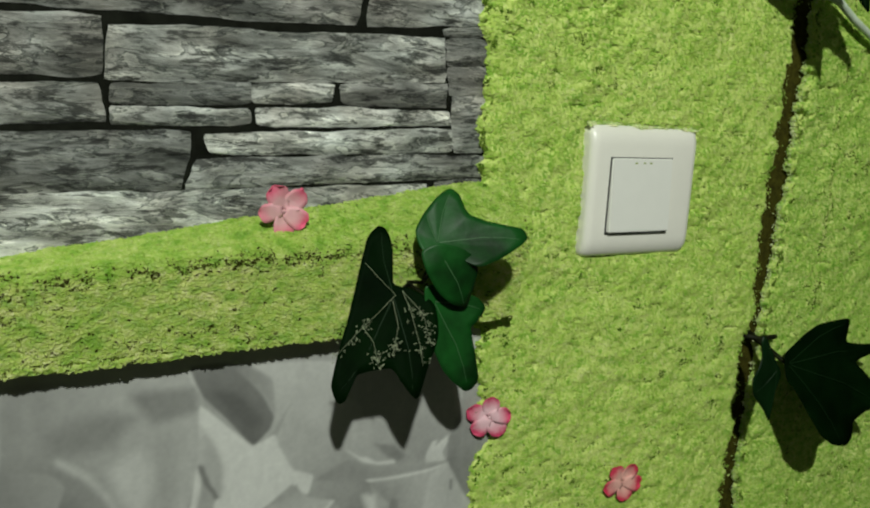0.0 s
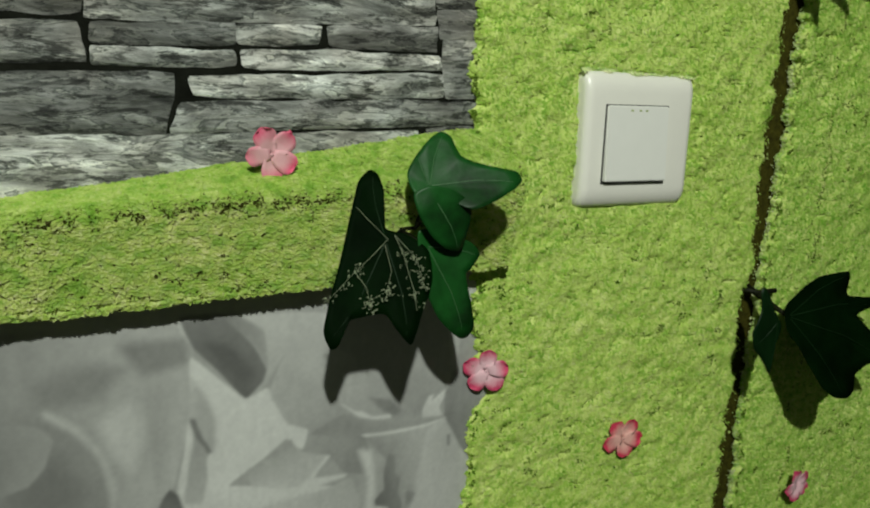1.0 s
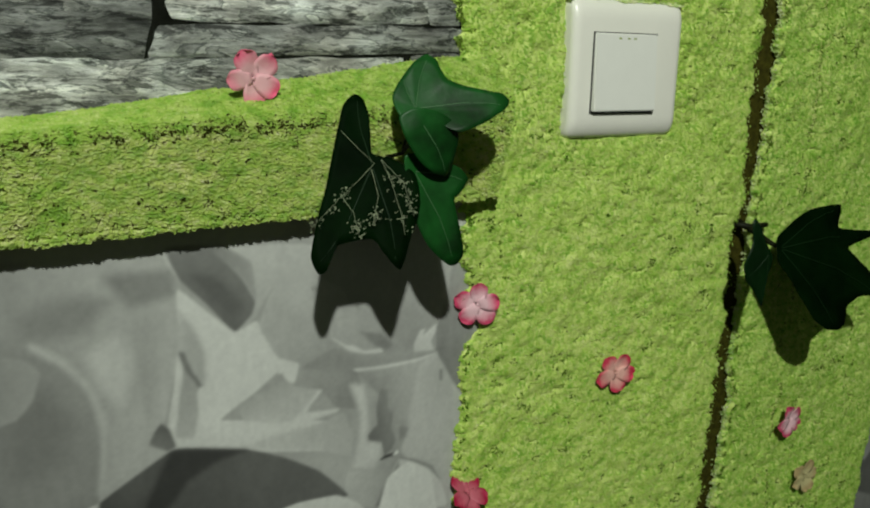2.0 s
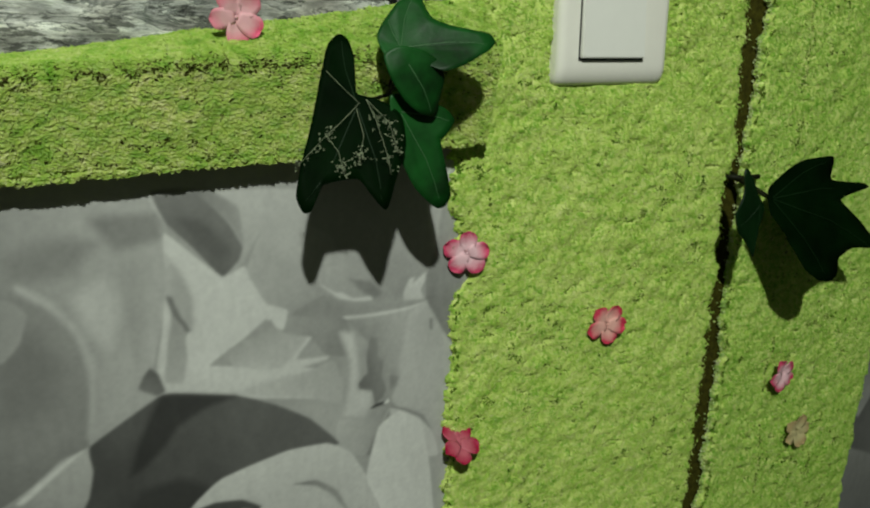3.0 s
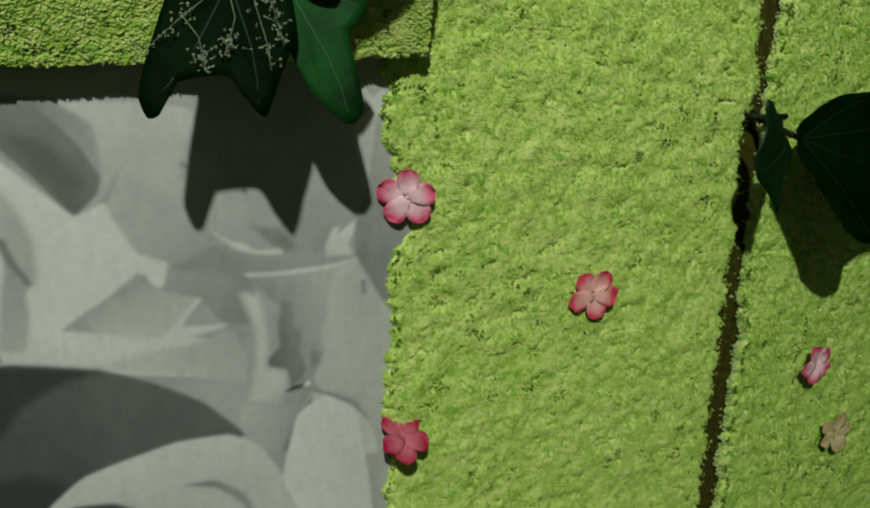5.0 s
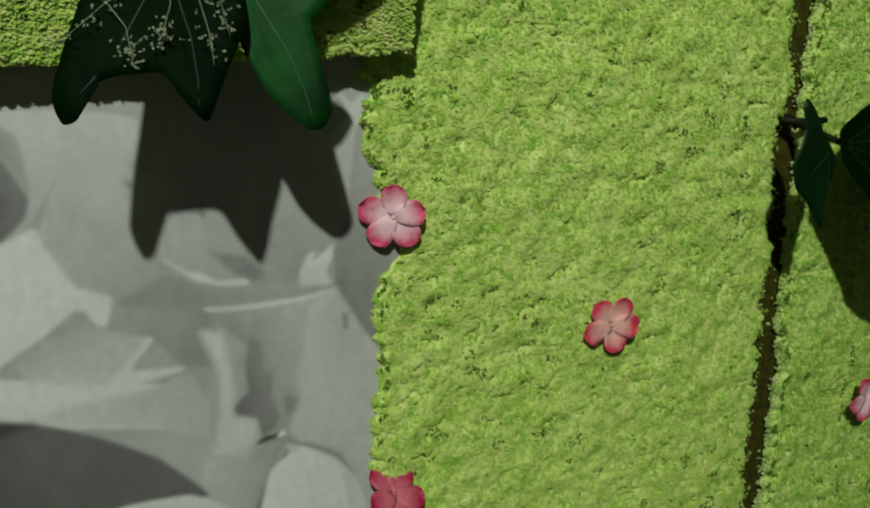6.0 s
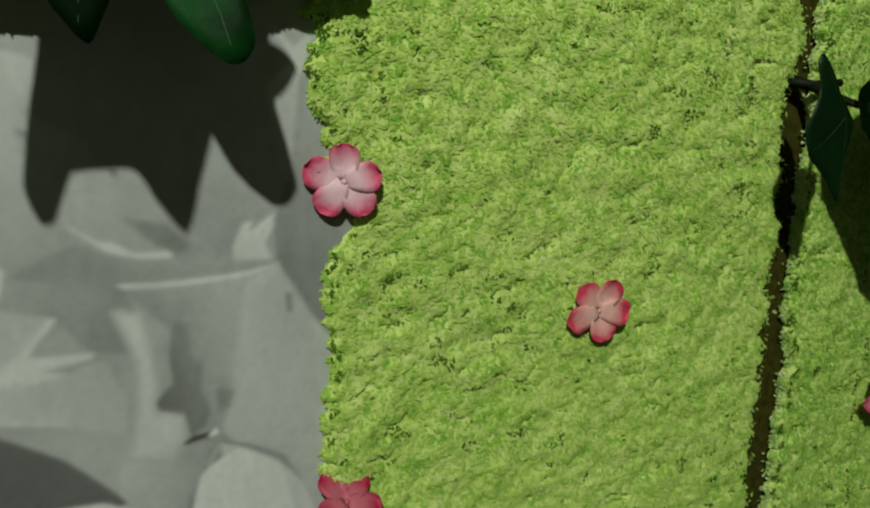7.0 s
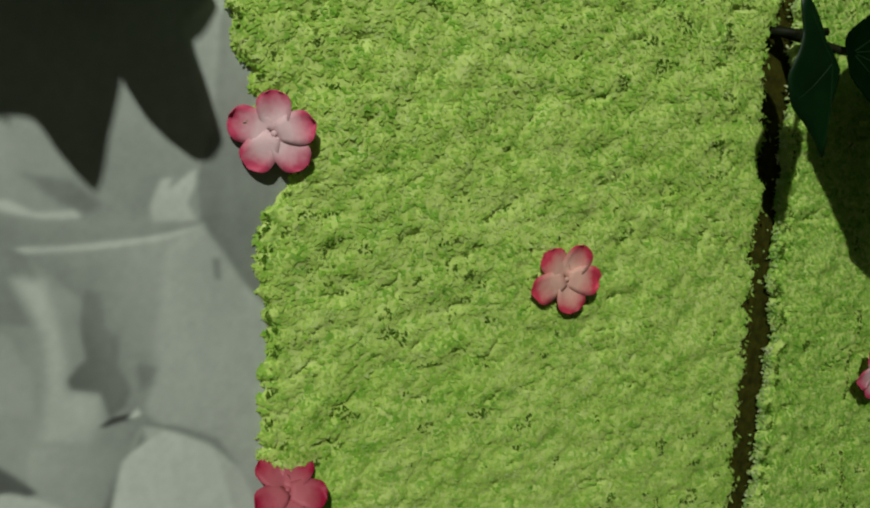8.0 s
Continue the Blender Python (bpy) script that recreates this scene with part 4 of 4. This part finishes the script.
# ---- ivy ----
def ivy_leaf(name, centre, a, b, lobes, material, parent, ribs, droop=4.0, fold=0.12, label="", flip=0.0):
    """A lobed leaf: lobes are (degrees, millimetres) from the stalk's end round the outline."""
    c = Vector((centre[0], centre[1], Z0 + centre[2]))
    u = Vector((1, a, 0)).normalized()
    v = Vector((0, b, 1))
    v = (v - u * u.dot(v)).normalized()
    n = u.cross(v)
    pts = [(r / 1000 * math.cos(radians(d)), r / 1000 * math.sin(radians(d))) for d, r in lobes]
    ring = smooth_ring(pts, 6, 0.34)
    spines = [radians(lobes[k][0]) for k in ribs]

    def spot(p, q, k):
        r = math.hypot(p, q)
        t = math.atan2(q, p)
        gap = min(abs((t - s + math.pi) % math.tau - math.pi) for s in spines)
        lift = -droop * r * r + fold * r * min(gap, 0.6) + 0.0008 * noise.noise((p * 120, q * 120, k))
        past = max(0.0, r - 0.026)
        lift += flip * past * past / (past + 0.004)
        return c + u * p + v * q + n * lift

    bm = bmesh.new()
    sheets = []
    for side, off in ((0, 0.0002), (1, -0.0002)):
        mid = bm.verts.new(c + n * off)
        rows = []
        for f in (0.3, 0.6, 0.85, 1.0):
            rows.append([bm.verts.new(spot(p[0] * f, p[1] * f, 1.0) + n * off) for p in ring])
        m = len(ring)
        for i in range(m):
            j = (i + 1) % m
            bm.faces.new((mid, rows[0][i], rows[0][j]))
            for x, y in zip(rows, rows[1:]):
                bm.faces.new((x[i], y[i], y[j], x[j]))
        sheets.append(rows[-1])
    for i in range(len(ring)):
        j = (i + 1) % len(ring)
        bm.faces.new((sheets[0][i], sheets[1][i], sheets[1][j], sheets[0][j]))
    bmesh.ops.recalc_face_normals(bm, faces=bm.faces[:])
    leaf = part(name, bm, material, parent, label, smooth=True)
    for k in ribs:
        d, r = radians(lobes[k][0]), lobes[k][1] / 1000
        bm = bmesh.new()
        tube(bm, [spot(r * f * math.cos(d + 0.06 * math.sin(4 * f)), r * f * math.sin(d + 0.06 * math.sin(4 * f)), 1.0) + n * 0.00025 for f in (0.02, 0.25, 0.5, 0.75, 0.9)], 0.00032, 0.0001, 5)
        part("vein", bm, VEIN if material is LEAF else DARK_VEIN, leaf)
    return leaf


def stalk(points, r0, r1, parent, material=STALK, name="stalk"):
    bm = bmesh.new()
    tube(bm, [(x, y, Z0 + z) for x, y, z in points], r0, r1, 7)
    return part(name, bm, material, parent, smooth=True)


# sprig over the ledge's end
sprig = tagged(new("ivy_sprig"), "artificial ivy sprig with dark glossy leaves over the mossy ledge", "ivy")
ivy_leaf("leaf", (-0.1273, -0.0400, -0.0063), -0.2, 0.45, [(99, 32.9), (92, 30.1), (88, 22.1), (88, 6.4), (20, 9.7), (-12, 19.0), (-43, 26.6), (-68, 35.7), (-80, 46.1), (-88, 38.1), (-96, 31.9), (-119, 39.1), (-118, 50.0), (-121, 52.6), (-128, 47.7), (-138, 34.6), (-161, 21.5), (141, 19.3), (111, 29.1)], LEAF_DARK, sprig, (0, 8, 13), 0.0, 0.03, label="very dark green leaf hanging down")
ivy_leaf("leaf", (-0.1089, -0.0440, -0.0088), -0.1, 0.05, [(125, 8.0), (80, 7.8), (14, 15.6), (1, 22.3), (-10, 26.4), (-28, 23.8), (-36, 23.3), (-50, 33.5), (-58, 44.6), (-64, 47.7), (-69, 46.4), (-75, 39.4), (-81, 32.3), (-94, 18.5), (-124, 6.6)], LEAF, sprig, (4, 9), 0.0, 0.05, label="glossy mid-green leaf pointing down")
ivy_leaf("leaf", (-0.1087, -0.0510, 0.0119), -0.1, 0.1, [(161, 10.7), (-147, 9.6), (-96, 15.0), (-74, 21.5), (-59, 25.8), (-45, 22.1), (-18, 18.6), (4, 15.0), (36, 9.1), (114, 7.8)], LEAF, sprig, (4,), 8.0, 0.0, label="curled glossy green leaf")
ivy_leaf("leaf", (-0.1081, -0.0430, 0.0180), -0.3, 0.6, [(75, 27.5), (64, 26.3), (42, 20.4), (20, 28.7), (11, 40.7), (5, 42.9), (-1, 39.1), (-15, 29.2), (-32, 21.9), (-38, 12.3), (-66, 5.2), (-150, 8.1), (151, 11.3), (109, 15.6), (85, 23.4)], LEAF, sprig, (0, 5, 13), 0.5, 0.12, label="green lobed leaf on top with pale veins")
stalk([(-0.112, -0.001, -0.004), (-0.112, -0.016, -0.006), (-0.110, -0.034, -0.002), (-0.1081, -0.0422, 0.018)], 0.0012, 0.0008, sprig)
stalk([(-0.112, -0.024, -0.005), (-0.1089, -0.0432, -0.0088)], 0.0010, 0.0008, sprig)
stalk([(-0.112, -0.024, -0.005), (-0.1273, -0.0392, -0.0063)], 0.0010, 0.0008, sprig)
stalk([(-0.110, -0.034, -0.002), (-0.1087, -0.0502, 0.0119)], 0.0010, 0.0008, sprig)

# dry pale blossom twigs lying over the dark leaf
twigs = tagged(new("dry_twig"), "dry pale blossom twigs lying over the dark ivy leaf", "dried flowers")
for run, heads in (
    ([(-0.1274, -0.0427, -0.0046), (-0.1358, -0.0442, -0.0116), (-0.1435, -0.0452, -0.0172), (-0.1585, -0.0478, -0.0298)], 0.5),
    ([(-0.1439, -0.045, -0.017), (-0.1399, -0.0489, -0.0238), (-0.1393, -0.053, -0.0327)], 0.7),
    ([(-0.1292, -0.0434, -0.0069), (-0.1282, -0.0484, -0.0176), (-0.1319, -0.052, -0.0271)], 0.85),
    ([(-0.1243, -0.0427, -0.0031), (-0.1218, -0.0468, -0.0112), (-0.1198, -0.0536, -0.0254), (-0.1198, -0.0573, -0.0337)], 0.25),
    ([(-0.1243, -0.0427, -0.0031), (-0.1163, -0.0486, -0.0128), (-0.1147, -0.055, -0.0262)], 0.35),
    ([(-0.1278, -0.0426, -0.0044), (-0.1344, -0.038, 0.0029), (-0.1391, -0.0344, 0.0087)], 2.0),
):
    stalk(run, 0.00013, 0.00008, twigs, SPRIG, "twig")
    if heads > 1:
        continue
    spots = []
    for i in range(36):
        t = heads + (1 - heads) * random.random()
        f = t * (len(run) - 1)
        k = min(int(f), len(run) - 2)
        bud = Vector(run[k]).lerp(Vector(run[k + 1]), f - k) + Vector((random.gauss(0, 0.0019), -0.0008 - 0.0015 * random.random(), Z0 + random.gauss(0, 0.0019)))
        spots += [bud + Vector((random.gauss(0, 0.0003), 0, random.gauss(0, 0.0003))) for j in range(2)]
    tagged(flakes("dry_blossom", np.array(spots), np.tile((-0.2, -1.0, 0.4), (len(spots), 1)), 0.0008, 300 + len(run), twigs, SPRIG), "tiny pale dry blossom heads", kind="stuff")

# sprig beside the bare strip
sprig = tagged(new("ivy_sprig"), "dark artificial ivy sprig pinned beside the bare brown strip", "ivy")
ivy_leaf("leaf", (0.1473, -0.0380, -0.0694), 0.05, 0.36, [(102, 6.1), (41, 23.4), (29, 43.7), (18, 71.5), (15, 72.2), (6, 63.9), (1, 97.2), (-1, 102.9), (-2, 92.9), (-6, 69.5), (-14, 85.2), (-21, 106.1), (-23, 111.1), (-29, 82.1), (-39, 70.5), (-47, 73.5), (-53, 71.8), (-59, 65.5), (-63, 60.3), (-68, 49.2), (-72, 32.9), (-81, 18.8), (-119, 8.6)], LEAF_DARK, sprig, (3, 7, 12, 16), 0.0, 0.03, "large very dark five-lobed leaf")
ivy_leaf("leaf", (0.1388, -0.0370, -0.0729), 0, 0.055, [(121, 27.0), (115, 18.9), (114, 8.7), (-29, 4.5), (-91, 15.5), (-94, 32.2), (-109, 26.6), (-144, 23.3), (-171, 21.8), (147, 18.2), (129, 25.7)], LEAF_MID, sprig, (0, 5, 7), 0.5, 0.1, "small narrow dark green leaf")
stalk([(0.152, -0.001, -0.060), (0.151, -0.014, -0.0635), (0.149, -0.028, -0.0675), (0.1473, -0.0372, -0.0694)], 0.0022, 0.0014, sprig)
stalk([(0.150, -0.020, -0.0655), (0.1450, -0.030, -0.070), (0.1388, -0.0362, -0.0729)], 0.0014, 0.0009, sprig)
stalk([(0.143, -0.004, -0.0600), (0.1515, -0.010, -0.0615), (0.166, -0.012, -0.0610)], 0.0020, 0.0016, sprig)

# sprig higher up
sprig = tagged(new("ivy_sprig"), "dark artificial ivy sprig with a pale stalk above the switch", "ivy")
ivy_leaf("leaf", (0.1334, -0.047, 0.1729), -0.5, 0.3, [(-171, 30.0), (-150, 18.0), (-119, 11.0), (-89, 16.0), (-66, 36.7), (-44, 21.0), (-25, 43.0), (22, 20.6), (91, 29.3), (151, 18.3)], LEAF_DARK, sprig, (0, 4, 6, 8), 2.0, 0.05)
stalk([(0.1334, -0.046, 0.1729), (0.1440, -0.030, 0.1690), (0.1582, -0.016, 0.1595), (0.1681, -0.015, 0.1552), (0.1806, -0.014, 0.1523), (0.1949, -0.014, 0.1440), (0.2135, -0.014, 0.1354), (0.2373, -0.012, 0.1265), (0.2822, -0.002, 0.1093)], 0.0026, 0.0022, sprig, PALE_STALK)


# ---- blossoms ----
def blossom(x, y, z, radius, spin, tilt, lean, material, label, cup=0.12, petals=5):
    f = tagged(new("blossom"), label, "flower", "blossoms on the wall")
    f.matrix_world = pose(x, y, Z0 + z, 90 + tilt, spin, lean)
    for k in range(petals):
        bm = bmesh.new()
        a0 = math.tau * k / petals + random.uniform(-0.15, 0.15)
        size = radius * random.uniform(0.92, 1.08)
        rolled = random.uniform(0.02, 0.16)
        rows = []
        for s in np.concatenate([np.linspace(0.04, 0.66, 5), np.array([0.78, 0.88, 0.95, 0.985, 1.0])]):
            w = size * (0.16 + 0.24 * math.sin(math.pi * 0.5 * min(1, s / 0.60))) * math.sqrt(max(0.10, 1 - (max(0.0, s - 0.68) / 0.33) ** 2.4))
            line = []
            for t in (-1, -0.6, -0.2, 0.2, 0.6, 1):
                px, py = s * size * (1 - 0.045 * t * t * s), t * w
                h = size * (cup * (s - 0.75 * s ** 3) + rolled * t * t * s * s + 0.035 * math.sin(5 * s + 2 * t + 2.3 * k))
                line.append(bm.verts.new((px * math.cos(a0) - py * math.sin(a0), px * math.sin(a0) + py * math.cos(a0), h)))
            rows.append(line)
        for r, q in zip(rows, rows[1:]):
            for i in range(5):
                bm.faces.new((r[i], r[i + 1], q[i + 1], q[i]))
        bmesh.ops.recalc_face_normals(bm, faces=bm.faces[:])
        bmesh.ops.solidify(bm, geom=bm.faces[:], thickness=0.00025)
        part("petal", bm, material, f, smooth=True)
    bm = bmesh.new()
    r = bmesh.ops.create_icosphere(bm, subdivisions=2, radius=radius * 0.07)
    bmesh.ops.scale(bm, verts=r["verts"], vec=(1, 1, 0.25))
    bmesh.ops.translate(bm, verts=r["verts"], vec=(0, 0, radius * 0.06))
    part("heart", bm, material, f, smooth=True)
    return f


blossom(-0.1711, -0.017, 0.0299, 0.0118, 22, 10, 0, HOT, "bright pink fabric blossom on the stone above the ledge")
blossom(-0.0503, -0.0058, -0.0880, 0.0127, -12, 3, -20, PINK, "pink fabric blossom with crimson tips at the moss edge")
blossom(0.0490, -0.0082, -0.1440, 0.0132, 12, 2, -6, ROSE, "crimson-edged pink fabric blossom in the moss")
blossom(-0.0550, -0.0095, -0.1972, 0.0132, 20, -50, -10, CRIMSON, "crumpled crimson fabric blossom at the moss edge")
blossom(0.2130, -0.013, -0.2080, 0.0130, 30, 4, 4, PINK, "pink fabric blossom turned sideways in the moss", 0.26)
blossom(0.2395, -0.0125, -0.2590, 0.0132, 0, 2, -4, FADED, "faded brownish fabric blossom sunk in the moss", 0.18)
